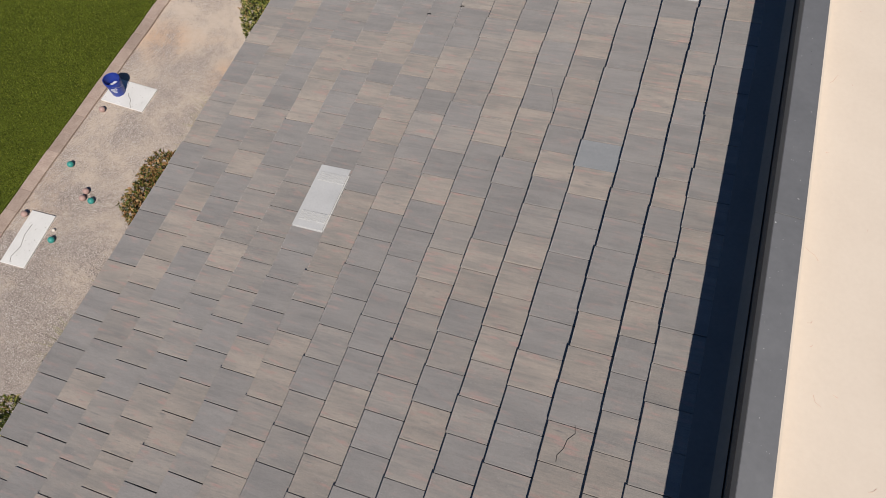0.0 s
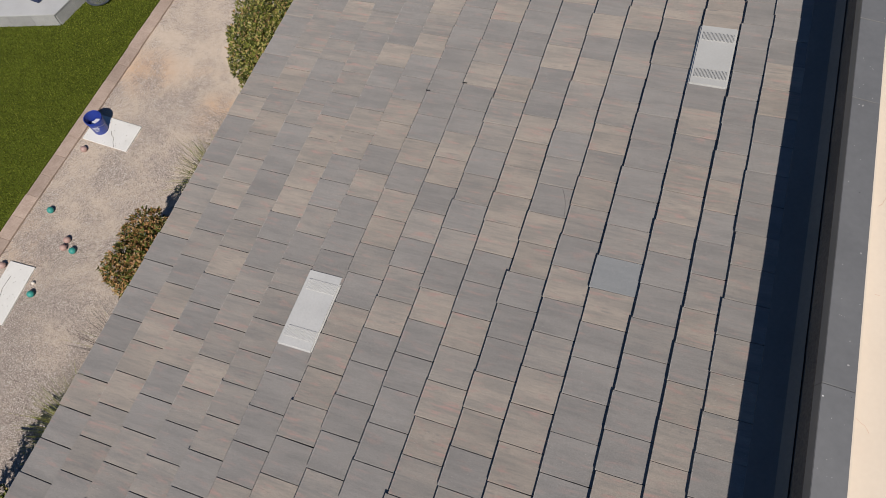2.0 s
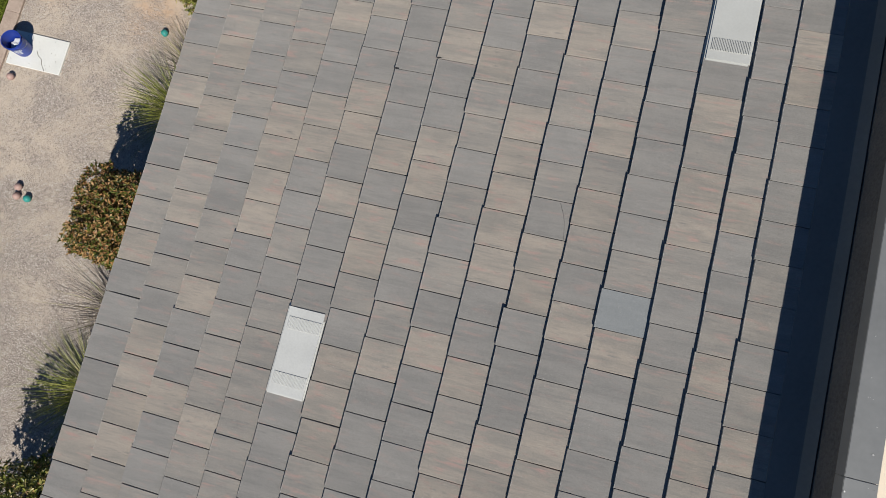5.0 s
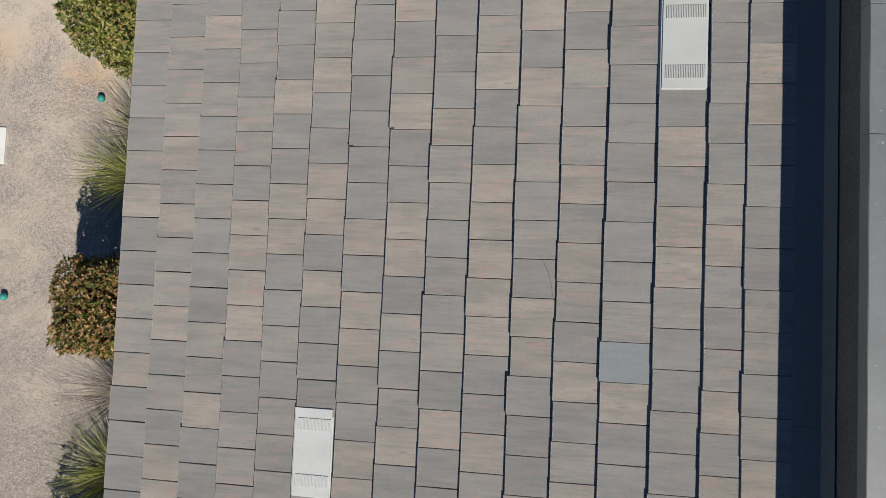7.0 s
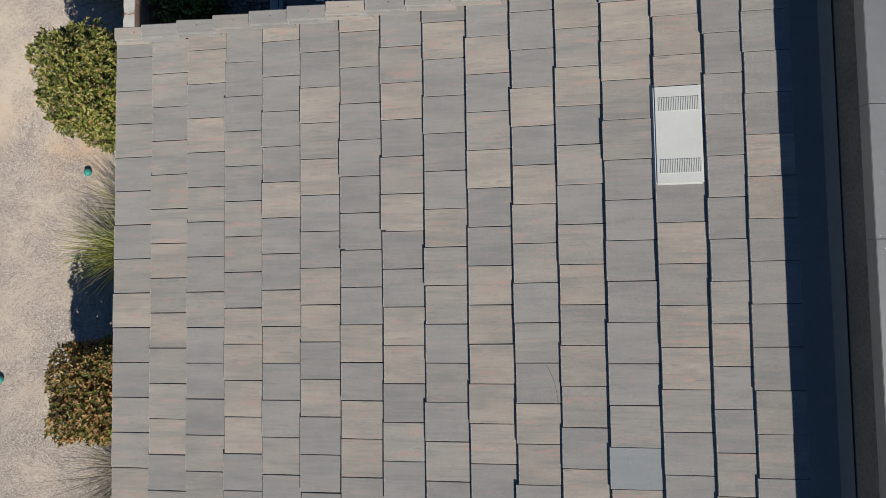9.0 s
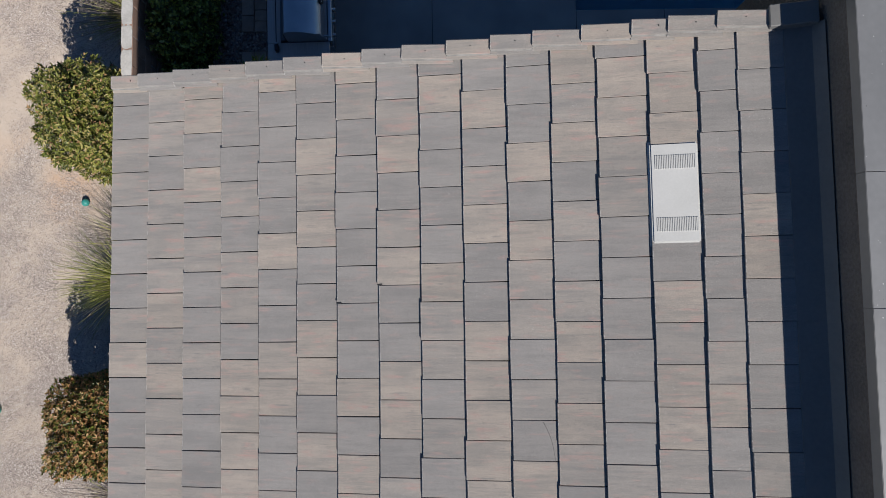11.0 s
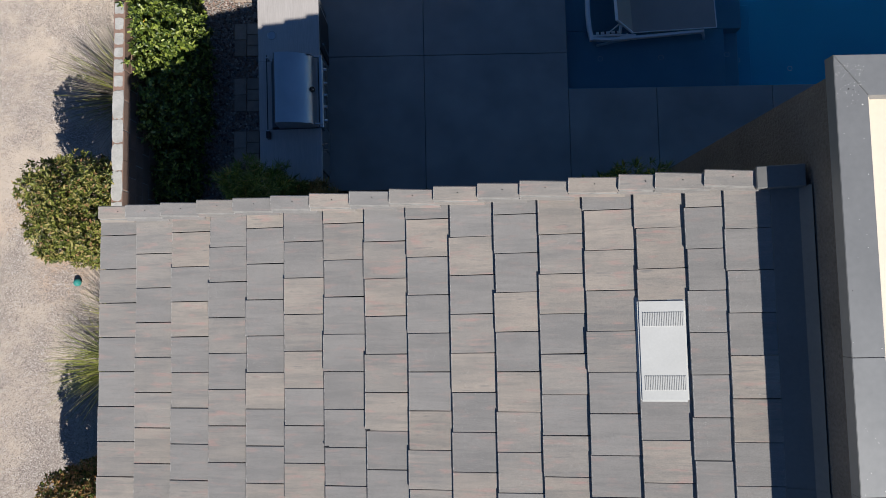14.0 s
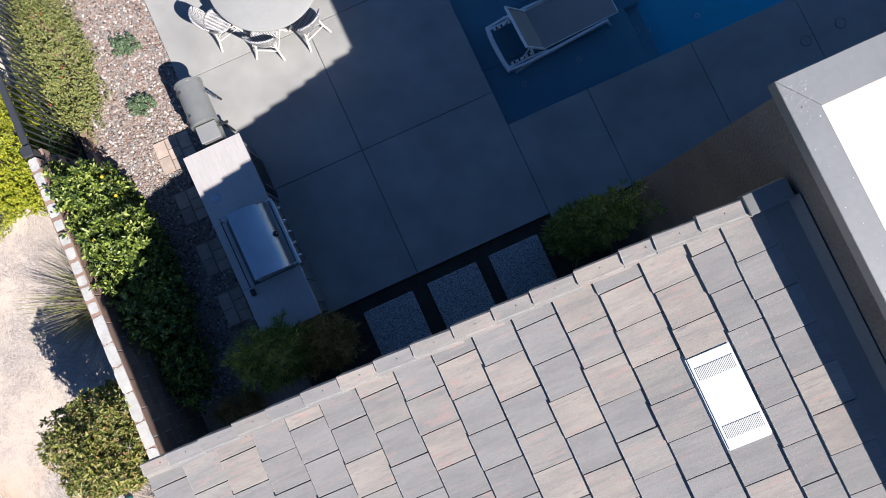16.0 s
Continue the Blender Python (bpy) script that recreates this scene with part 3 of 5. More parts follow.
def tuft(name, label, cx, cy, z0, count, length, material, dry, seed, lean=(0, 0), spread=1.0):
    ob = thing(name, label, "grass", Matrix.Translation((cx, cy, z0)), "grass tufts along the wall")
    rnd = random.Random(seed)
    for nm, n, mat, lbl in (("blades", count, material, ""), ("dry_blades", dry, L_DRY, "straw-coloured dry blades")):
        verts, faces = [], []
        for _ in range(n):
            a, el = rnd.random() * 6.283, radians(rnd.uniform(22, 84))
            ln = length * rnd.uniform(0.55, 1.1)
            d = Vector((math.cos(a) * math.cos(el) * spread + lean[0] * rnd.random(), math.sin(a) * math.cos(el) * spread + lean[1] * rnd.random(), math.sin(el))).normalized()
            p = Vector((rnd.gauss(0, 0.05), rnd.gauss(0, 0.05), 0))
            side = d.cross(Vector((0, 0, 1))).normalized() * rnd.uniform(0.0042, 0.0078)
            k = len(verts)
            for s in range(5):
                u = s / 4
                q = p + d * ln * u + Vector((0, 0, -0.42 * ln * u * u * math.cos(el)))
                w = side * (1 - u * 0.85)
                verts += [q - w, q + w]
                if s:
                    j = k + 2 * s
                    faces.append((j - 2, j - 1, j + 1, j))
        if n:
            part(nm, raw_mesh(nm, verts, faces, mat), None, ob, lbl)
    return ob


# ---------------------------------------------------------------- ground
bm = B()
_gx, _gy = (-400, -12, 5.2, 14.2, 400), (-400, -12, 2.25, 11.8, 400)
_gv = [[bm.verts.new((x, y, 0)) for y in _gy] for x in _gx]
for i in range(4):
    for j in range(4):
        if not (i == 2 and j == 2):      # the pool is dug through the sheet
            bm.faces.new((_gv[i][j], _gv[i + 1][j], _gv[i + 1][j + 1], _gv[i][j + 1]))
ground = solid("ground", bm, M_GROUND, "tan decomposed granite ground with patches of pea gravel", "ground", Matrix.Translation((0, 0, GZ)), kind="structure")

turf = solid("lawn", box(B(), -40, -5.19, -40, 40, GZ - 0.02, GZ + 0.055, 0.01), M_TURF, "dark green artificial turf lawn behind a brick curb", "lawn", kind="structure")
_r = random.Random(5)
_v, _f = [], []
for _ in range(80000):
    x, y = _r.uniform(-9.5, -5.20), _r.uniform(-6.5, 3.0)
    a, h = _r.random() * 6.283, _r.uniform(0.02, 0.04)
    dx, dy = math.cos(a) * 0.009, math.sin(a) * 0.009
    k = len(_v)
    _v += [(x - dx, y - dy, GZ + 0.05), (x + dx, y + dy, GZ + 0.05), (x + _r.uniform(-.02, .02), y + _r.uniform(-.02, .02), GZ + 0.055 + h)]
    _f.append((k, k + 1, k + 2))
solid("turf_pile", raw_mesh("turf_pile", _v, _f, M_TURF_BLADE), None, "short green plastic grass blades of the lawn", "grass", kind="stuff")

curb = thing("curb", "tan and pink brick curb between gravel court and turf", "curb", kind="structure")
cb = mesh_of("curb_brick", box(B(), -0.125, 0.125, -0.2248, 0.2248, -0.12, 0.0, 0.006), M_CURB)
for k in range(34):
    part("brick", cb, None, curb, m=pose(-5.05 + rng.uniform(-.006, .006), -9.6 + k * 0.452, GZ + 0.045 + rng.uniform(-.005, .005), rng.uniform(-.7, .7), rng.uniform(-.7, .7), rng.uniform(-.6, .6)))

# ---------------------------------------------------------------- main tiled roof
TAN = 0.25
SLOPE = math.atan(TAN)
EAVE_Z = 4.127                       # height of the tile plane at x = 0
PITCH = 0.3135                       # tile cover width
COURSE = [0.095, 0.475, 0.840, 1.210, 1.570, 1.920, 2.278, 2.634, 2.988, 3.340, 3.695, 4.042, 4.385, 4.758, 5.112, 5.382, 5.735]
ROOF_END = -10.25


def on_roof(x, y, n=0.0, tilt=0.0, turn=0.0):
    """A pose on the tile plane: local x runs up the slope, local y along the eave, local z is the plane's normal."""
    base = Matrix(((math.cos(SLOPE), 0, -math.sin(SLOPE), 0), (0, 1, 0, 0), (math.sin(SLOPE), 0, math.cos(SLOPE), 0), (0, 0, 0, 1)))
    return Matrix.Translation((x - n * math.sin(SLOPE), y, EAVE_Z + TAN * x + n * math.cos(SLOPE))) @ base @ pose(0, 0, 0, 0, tilt, turn)


bm = B()
box(bm, 0.172, 6.3, ROOF_END, -0.06, -0.16, -0.075)
for v in bm.verts:
    v.co = on_roof(v.co.x, v.co.y, v.co.z).translation
roof = solid("roof", bm, M_DECK, "low-pitched roof of flat grey and tan concrete tiles", "roof", kind="structure")
bm = box(B(), 0.13, 0.17, ROOF_END, -0.05, EAVE_Z - 0.24, EAVE_Z - 0.03, 0.004)
solid("trim_eave", bm, M_TRIM, "painted brown fascia board under the eave", "fascia", kind="structure")
bm = B()
box(bm, 0.13, 6.0, -0.058, -0.03, -0.30, -0.06)
for v in bm.verts:
    v.co = on_roof(v.co.x, v.co.y, v.co.z).translation
solid("trim_rake", bm, M_TRIM, "painted brown barge board along the gable end", "fascia", kind="structure")
# house walls under the roof
bm = B()
for v in box(bm, 0.62, 5.97, -0.62, -0.42, -0.3, 4.0).verts:
    if v.co.z > 3:
        v.co.z = EAVE_Z + TAN * v.co.x - 0.17
solid("wall_north", bm, M_STUCCO, "brown stucco gable wall under the tiled roof", "wall", kind="structure")
solid("wall_west", box(B(), 0.62, 0.82, ROOF_END, -0.622, -0.3, 4.08), M_STUCCO, "brown stucco house wall under the eave", "wall", kind="structure")
bm = B()
for v in box(bm, 0.62, 5.97, ROOF_END - 0.2, ROOF_END - 0.002, -0.3, 4.0).verts:
    if v.co.z > 3:
        v.co.z = EAVE_Z + TAN * v.co.x - 0.1
solid("wall_south", bm, M_STUCCO, "brown stucco wall closing the house", "wall", kind="structure")

# shade of every tile, course by course from the eave up, each read from the gable end southwards
SHADES = [
    "ggmmgggmtggmmtgggggtgggggm",
    "mmmgmmmtmtmmtgmgttttmmgtgm",
    "ttgtgmggmgggmmtggtggmmgmmm",
    "ggggmgmmgttttggmmmtmgmgttt",
    "tggggtggttggmgmmmmmmggttm",
    "gggtmtggttgtgggmmggggtggm",
    "tmgggggggtgttmgtttmgttmtt",
    "mgmtgmtggttgmgmtggggmgmmg",
    "gtggggtmmgmgmgtggggggttt",
    "ggtgmtggtttttggtmttmmmgg",
    "gggtgtmmgmgttgggttgmgtmg",
    "gtmtgmgmtmtmgtgmttttmmg",
    "gttmmggggggmbtgggggtggm",
    "ttttvvgtmttmggmgggttgtt",
    "mgggggggmtggmtgtttggmt",
    "mmgggttggggmmgmtmgmmmm",
]


def tile_bm(length, width, thick=0.034, drop=0.035, ch=0.003):
    """A flat tile, its butt at local x = 0 with the top edge at z = 0, sinking towards its head."""
    bm = B()
    w = width / 2
    zs = lambda x: -drop * x / 0.36  # noqa: E731
    ring = lambda i, dz: [bm.verts.new((x, y, zs(x) + dz)) for x, y in ((i, -w + i), (length - i, -w + i), (length - i, w - i), (i, w - i))]  # noqa: E731
    lo, mid, hi = ring(0, -thick), ring(0, -ch), ring(ch, 0)
    bm.faces.new(hi)
    bm.faces.new(lo[::-1])
    for a, b in ((lo, mid), (mid, hi)):
        for k in range(4):
            bm.faces.new((a[k], a[(k + 1) % 4], b[(k + 1) % 4], b[k]))
    return bm


PHASE = [-0.262, -0.131, -0.264, -0.097, -0.261, -0.080, -0.252, -0.108, -0.252, -0.101, -0.248, -0.111, -0.250, -0.108, -0.266, -0.125]


def fan(c, y):
    """The upper courses drift up the slope towards the gable."""
    return max(0.0, min(1.0, (c - 6.5) / 2)) * max(0.0, 0.009 + 0.0042 * (y + 3.0)) * (1.3 if c in (12, 13, 14) else 1.0)


tile_rng = random.Random(21)
tile_mesh = {s: mesh_of("tile_" + s, tile_bm(0.425, 0.3086), TILE[s]) for s in "gmtb"}
tile_short = {s: mesh_of("tile_short_" + s, tile_bm(0.36, 0.3086), TILE[s]) for s in "gmtb"}
tile_cut = {s: mesh_of("tile_cut_" + s, tile_bm(0.425, 0.234), TILE[s]) for s in "gmtb"}
rest = {s: ([], []) for s in "gmtb"}
for c in range(16):
    start, pitch = PHASE[c], 0.3157 - 0.00024 * c
    for k in range(32):
        row = SHADES[c]
        s = row[k] if k < len(row) else tile_rng.choice("gggggmmmtt")
        y = start - pitch * k + pitch / 2
        jx, jn, jt, jr = tile_rng.gauss(0, 0.0042), tile_rng.gauss(0, 0.0018), tile_rng.gauss(0, 0.25), tile_rng.gauss(0, 0.18)
        if s == "v" or (c == 5 and -5.17 < y < -4.42):
            continue
        if y > -0.02 and c % 2:
            continue
        if y > -0.15 and c % 2 == 0:
            part("tile", tile_cut[s], None, roof, m=on_roof(COURSE[c] + fan(c, 0.0) + jx, start + 0.1205, jn, jt, 0))
            continue
        if c == 13:                      # the vent parts this course
            y += 0.015 if k < 4 else -0.019
        m = on_roof(COURSE[c] + fan(c, y) + jx, y, jn, jt, jr)
        if y > -6.05:
            part("tile", (tile_short if c == 14 else tile_mesh)[s], None, roof, m=m)
        else:
            vs, fs = rest[s]
            me = (tile_short if c == 14 else tile_mesh)[s]
            o = len(vs)
            vs += [m @ v.co for v in me.vertices]
            fs += [tuple(o + i for i in p.vertices) for p in me.polygons]
for s, (vs, fs) in rest.items():
    if vs:
        part("tile_field", raw_mesh("tile_field", vs, fs, TILE[s]), None, roof, kind="stuff")

# hairline cracks across two tiles
def tile_crack(c, k, pts, r):
    pitch = 0.3157 - 0.00024 * c
    bm = B()
    for p, q in zip(pts, pts[1:]):
        rod(bm, (p[0], p[1], -0.035 * p[0] / 0.36), (q[0], q[1], -0.035 * q[0] / 0.36), r, seg=5)
    part("crack", bm, M_DARK, roof, "hairline crack across a tile", m=on_roof(COURSE[c], PHASE[c] - pitch * k + pitch / 2, 0.004))


tile_crack(10, 10, [(0.25, 0.14), (0.285, 0.07), (0.31, 0.0), (0.325, -0.08), (0.335, -0.15)], 0.0014)
tile_crack(13, 21, [(0.20, 0.15), (0.215, 0.09), (0.17, 0.03), (0.16, -0.04), (0.125, -0.10), (0.13, -0.15)], 0.0022)

# two broken lower tile corners, each a small dark block laid on as the notch's shade
for x, y in ((2.634, -1.985), (2.278, -2.135)):
    part("notch_shade", box(B(), -0.004, 0.040, -0.0045, 0.0045, -0.010, 0.002), M_DARK, roof, "dark block standing in for the shade in a broken tile corner", m=on_roof(x, y))

# rake tiles along the gable end: a top flange and an outer leg
rake_rng = random.Random(3)
def rake_bm(length):
    bm = B()
    pts = [(-0.150, -0.020), (-0.150, 0.000), (-0.124, 0.004), (-0.118, 0.030), (-0.008, 0.036), (0.0, 0.028), (0.0, -0.135), (-0.024, -0.135), (-0.024, -0.020)]
    a = [bm.verts.new((0, y, z + 0.012)) for y, z in pts]
    b = [bm.verts.new((length, y, z - 0.020)) for y, z in pts]
    n = len(pts)
    for k in range(n):
        bm.faces.new((a[k], a[(k + 1) % n], b[(k + 1) % n], b[k]))
    bm.faces.new(a[::-1])
    bm.faces.new(b)
    return bm


RAKE_SHADES = "tggmggtgmtmmtmmm"
RAKE_X = [0.125, 0.406, 0.766, 1.126, 1.477, 1.833, 2.189, 2.54, 2.885, 3.253, 3.609, 3.941, 4.309, 4.678, 4.939, 5.279, 5.626]
for c in range(16):
    ln = RAKE_X[c + 1] - RAKE_X[c] + 0.06
    m = on_roof(RAKE_X[c], 0.010 + rake_rng.gauss(0, 0.002), 0.022, 0, -2.6 + rake_rng.gauss(0, 0.8))
    rk = part("rake_tile", rake_bm(ln), TILE[RAKE_SHADES[c]], roof, m=m)
    lip = B()
    lo = [lip.verts.new((x, y, z + 0.012 - 0.032 * x / ln)) for x, y, z in ((0.004, -0.130, -0.018), (ln, -0.130, -0.018), (ln, -0.116, -0.018), (0.004, -0.116, -0.018))]
    hi = [lip.verts.new((x, y, z + 0.012 - 0.032 * x / ln)) for x, y, z in ((0.004, -0.130, 0.008), (ln, -0.130, 0.008), (ln, -0.116, 0.024), (0.004, -0.116, 0.024))]
    for q in (hi, lo[::-1], *((lo[k], lo[(k + 1) % 4], hi[(k + 1) % 4], hi[k]) for k in range(4))):
        lip.faces.new(q)
    part("flange_edge", lip, M_MORTAR, rk, "pale worn flange edge")
    part("nail", rod(B(), (0.20, -0.055, 0.012), (0.20, -0.055, 0.0325), 0.0045, seg=8), M_DARK, rk)
# lead-grey end cap at the wall
bm2 = B()
box(bm2, 0, 0.33, -0.16, 0.004, -0.13, 0.072, 0.006)
part("end_cap", bm2, M_FLASH, roof, "dark grey metal end cap", m=on_roof(5.62, 0.0, 0.0))

# headwall flashing: pan, upturn, seams
flash = thing("headwall_flashing", "dark grey sheet metal flashing where tiles meet wall", "flashing", kind="structure")
_seams = [-0.16, -2.33, -4.24, -6.15, -8.06, -9.97, ROOF_END]
for a, b in zip(_seams, _seams[1:]):
    bm = B()
    prof = [(5.722, -0.042), (5.724, -0.026), (5.86, -0.012), (5.905, -0.006), (5.9735, 0.062), (5.9735, -0.07), (5.90, -0.06)]
    ends = []
    for y, g in ((a + 0.012, 0.004), (b, -0.002)):
        ends.append([bm.verts.new(on_roof(x, y, n + g).translation) for x, n in prof])
    for k in range(len(prof)):
        bm.faces.new((ends[0][k], ends[0][(k + 1) % len(prof)], ends[1][(k + 1) % len(prof)], ends[1][k]))
    bm.faces.new(ends[0])
    bm.faces.new(ends[1][::-1])
    part("flashing_sheet", bm, M_FLASH, flash)

# roof vents
def roof_vent(x, y, label, paint, backing):
    """White sheet-metal slab vent, one course wide, with a louvred field near each end."""
    ob = thing("roof_vent", label, "roof vent", on_roof(x, y, -0.005, 4.6), "roof vents")
    part("hood", box(B(), 0.0, 0.352, -0.378, 0.386, -0.045, 0.016, 0.012, seg=2), paint, ob)
    part("skirt", box(B(), -0.012, 0.40, -0.398, 0.404, -0.052, -0.026), paint, ob)
    slat = mesh_of("slat", box(B(), 0, 0.0088, -0.052, 0.052, 0.016, 0.0225, 0.0012), paint)
    for end in (-1, 1):
        yc = end * 0.238
        lv = part("louver", box(B(), 0.034, 0.334, yc - 0.05, yc + 0.05, 0.0165, 0.0185), backing, ob, "grey louvre slots")
        for k in range(24):
            part("slat", slat, None, lv, m=Matrix.Translation((0.036 + k * 0.0125, yc, 0)))
    return ob


roof_vent(1.915, -4.785, "weathered white metal roof vent low on the tiles", M_VENT_OLD, M_VENT)
roof_vent(4.772, -1.340, "white metal roof vent near the headwall flashing", M_VENT, M_COPING)

# ---------------------------------------------------------------- higher flat-roofed block
solid("wall_block_west", box(B(), 5.972, 6.10, -18, 0.55, -0.3, 6.126), M_STUCCO, "dark brown stucco wall above the tiles", "wall", kind="structure")
solid("wall_block_north", box(B(), 6.102, 16, 0.42, 0.55, -0.3, 6.126), M_STUCCO, "brown stucco wall of the flat-roofed block", "wall", kind="structure")
solid("wall_block_east", box(B(), 15.87, 16, -18, 0.418, -0.3, 6.126), M_STUCCO, "brown stucco wall of the flat-roofed block", "wall", kind="structure")
solid("wall_block_south", box(B(), 6.102, 15.868, -18, -17.87, -0.3, 6.126), M_STUCCO, "brown stucco wall of the flat-roofed block", "wall", kind="structure")
flat = solid("flat_roof", box(B(), 6.102, 15.868, -17.868, 0.418, 5.80, 5.93), M_MEMBRANE, "cream coated flat roof behind the parapet", "roof", kind="structure")

_r = random.Random(77)
for k in range(64):
    x, y, a, ln = _r.uniform(6.2, 8.6), _r.uniform(-8.5, -2.0), _r.uniform(0, 6.28), _r.uniform(0.01, 0.05)
    bm = B()
    p = Vector((x, y, 5.93))
    for _k in range(_r.randint(1, 3)):
        q = p + Vector((math.cos(a) * ln, math.sin(a) * ln, 0))
        rod(bm, p, q, _r.uniform(0.0015, 0.003), 0.001, 5)
        p, a = q, a + _r.uniform(-0.9, 0.9)
    part("scuff", bm, M_SCUFF, flat, "thin reddish scuff mark")


def coping_piece(bm, pts):
    """Sheet coping over a quadrilateral, with drip edges."""
    prism(bm, pts, 6.075, 6.175, 0.003)
    return bm


coping = thing("coping", "grey sheet metal coping on the parapet with bird droppings", "coping", kind="structure")
XO, XI, YO, YI = 5.876, 6.090, 0.622, 0.350
_cs = [-1.338, -2.205, -4.6, -7.0, -9.4, -12.0, -18.0]
part("coping_sheet", coping_piece(B(), [(XO, YO), (XO, _cs[0]), (XI, _cs[0]), (XI, YI)]), M_COPING, coping)
for a, b in zip(_cs, _cs[1:]):
    part("coping_sheet", coping_piece(B(), [(XO, a - 0.003), (XO, b), (XI, b), (XI, a - 0.003)]), M_COPING, coping)
part("coping_sheet", coping_piece(B(), [(XO + 0.003, YO), (XI + 0.003, YI), (9.0, YI), (9.0, YO)]), M_COPING, coping)
part("coping_sheet", coping_piece(B(), [(9.003, YO), (9.003, YI), (16.1, YI), (16.1, YO)]), M_COPING, coping)
part("drip_edge", box(B(), XO + 0.028, XO + 0.05, -18, YO - 0.03, 6.048, 6.074), M_FLASH, coping, "darker lower drip strip")
part("drip_edge", box(B(), XO + 0.052, 16.05, YO - 0.05, YO - 0.028, 6.048, 6.074), M_FLASH, coping, "darker lower drip strip")
solid("parapet_lining", box(B(), 6.1015, 6.125, -17.8, 0.40, 5.93, 6.126), M_MEMBRANE, "cream membrane upturn inside the parapet", "parapet", kind="structure")
_r = random.Random(12)
drops = thing("bird_droppings", "small white bird droppings on the grey coping", "droppings", Matrix.Translation((5.96, -1.0, 6.175)))
for k in range(150):
    bm = B()
    rr = _r.uniform(0.001, 0.0032) * (1.9 if k % 9 == 0 else 1.0)
    pts = [(rr * _r.uniform(0.55, 1.25) * math.cos(a), rr * _r.uniform(0.55, 1.25) * math.sin(a)) for a in np.linspace(0, 2 * math.pi, 9)[:-1]]
    prism(bm, pts, 0.0005, 0.0022)
    y = 0.57 - abs(_r.gauss(0, 0.13)) if k < 84 else _r.uniform(-7.5, 0.5)
    part("spot", bm, M_SPLAT if _r.random() > 0.15 else M_DARK, drops, m=Matrix.Translation((_r.uniform(-0.075, 0.11), y + 1.0, 0)))

for k in range(9):
    bm = B()
    rr = _r.uniform(0.004, 0.010)
    pts = [(rr * _r.uniform(0.4, 1.5) * math.cos(a), rr * _r.uniform(0.4, 1.5) * math.sin(a)) for a in np.linspace(0, 2 * math.pi, 12)[:-1]]
    prism(bm, pts, 0.0004, 0.0014)
    part("smear", bm, M_SMEAR, drops, "dried pale grey smear", m=Matrix.Translation((_r.uniform(-0.05, 0.09), _r.uniform(-7.0, 0.2) + 1.0, 0)))

# ---------------------------------------------------------------- back yard: patio and pool
yard = solid("rock_bed", box(B(), -0.86, 0.86, -0.42, 12, GZ - 0.1, -0.05), M_ROCKBED, "bed of dark earth under river rock", "ground", kind="structure")
solid("soil_strip", box(B(), 0.862, 5.97, -0.42, 0.785, GZ - 0.1, -0.055), M_SOIL, "strip of dark bare soil along the house", "soil", kind="structure")
patio = thing("patio", "grey concrete patio slabs with saw-cut joints", "patio", kind="structure")


def slab(x0, x1, y0, y1):
    g = 0.0035
    part("slab", box(B(), x0 + g, x1 - g, y0 + g, y1 - g, -0.14, 0.0, 0.006), M_CONCRETE, patio)


_ys = [0.79, 2.93, 5.14, 7.35, 9.56, 11.77]
for a, b in zip(_ys, _ys[1:]):
    slab(0.865, 3.075, a, b)
    slab(3.075, 5.345, a, b)
for a, b in zip((5.345, 6.735, 8.56, 10.40, 12.2), (6.735, 8.56, 10.40, 12.2, 14.0)):
    slab(a, b, 0.66 if a < 6.8 else 0.556, 2.35)
solid("patio_base", box(B(), 0.87, 5.34, 0.787, 11.7, GZ - 0.1, -0.142), M_DARK, "compacted base under the patio", "ground", kind="structure")
solid("patio_base_south", box(B(), 5.972, 14, 0.57, 2.34, GZ - 0.1, -0.142), M_DARK, "compacted base under the pool deck", "ground", kind="structure")

pool = thing("pool", "plastered swimming pool with a shallow sun shelf, coloured by water depth", "pool", kind="structure")
part("shelf", box(B(), 5.35, 8.22, 3.36, 11.7, -1.7, -0.28, 0.01), M_POOL_SHELF, pool, "grey-blue shallow sun shelf")
part("shelf", box(B(), 5.35, 7.93, 2.352, 3.358, -1.7, -0.28, 0.01), M_POOL_SHELF, pool, "grey-blue shallow sun shelf")
part("step", box(B(), 7.932, 8.22, 2.352, 3.358, -1.7, -0.52, 0.01), M_POOL_SHELF, pool)
part("step", box(B(), 8.222, 8.52, 2.352, 3.9, -1.7, -0.80, 0.01), M_POOL_DEEP, pool)
part("basin", box(B(), 8.222, 14, 2.352, 11.7, -1.9, -1.45), M_POOL_DEEP, pool, "pool floor coloured with the blue of deep water")
for x0, x1, y0, y1 in ((14.002, 14.3, 2.2, 11.9), (5.0, 14.0, 11.702, 11.9)):
    part("basin_wall", box(B(), x0, x1, y0, y1, -1.9, -0.01), M_POOL_DEEP, pool)
part("basin_wall", box(B(), 8.222, 14, 2.2, 2.351, -1.9, -0.142), M_POOL_DEEP, pool)
bm = B()
bmesh.ops.create_grid(bm, x_segments=1, y_segments=1, size=0.5)
water = solid("water", bm, M_WATER, "still clear pool water", "water", Matrix.Translation((9.675, 7.025, -0.075)) @ Matrix.Diagonal((8.65, 9.35, 1, 1)), kind="structure")
water.visible_shadow = False
ring = mesh_of("fitting", lathe(B(), [(0.036, 0.0), (0.037, 0.005), (0.043, 0.005), (0.044, 0.0)], 20), M_PLANTER)
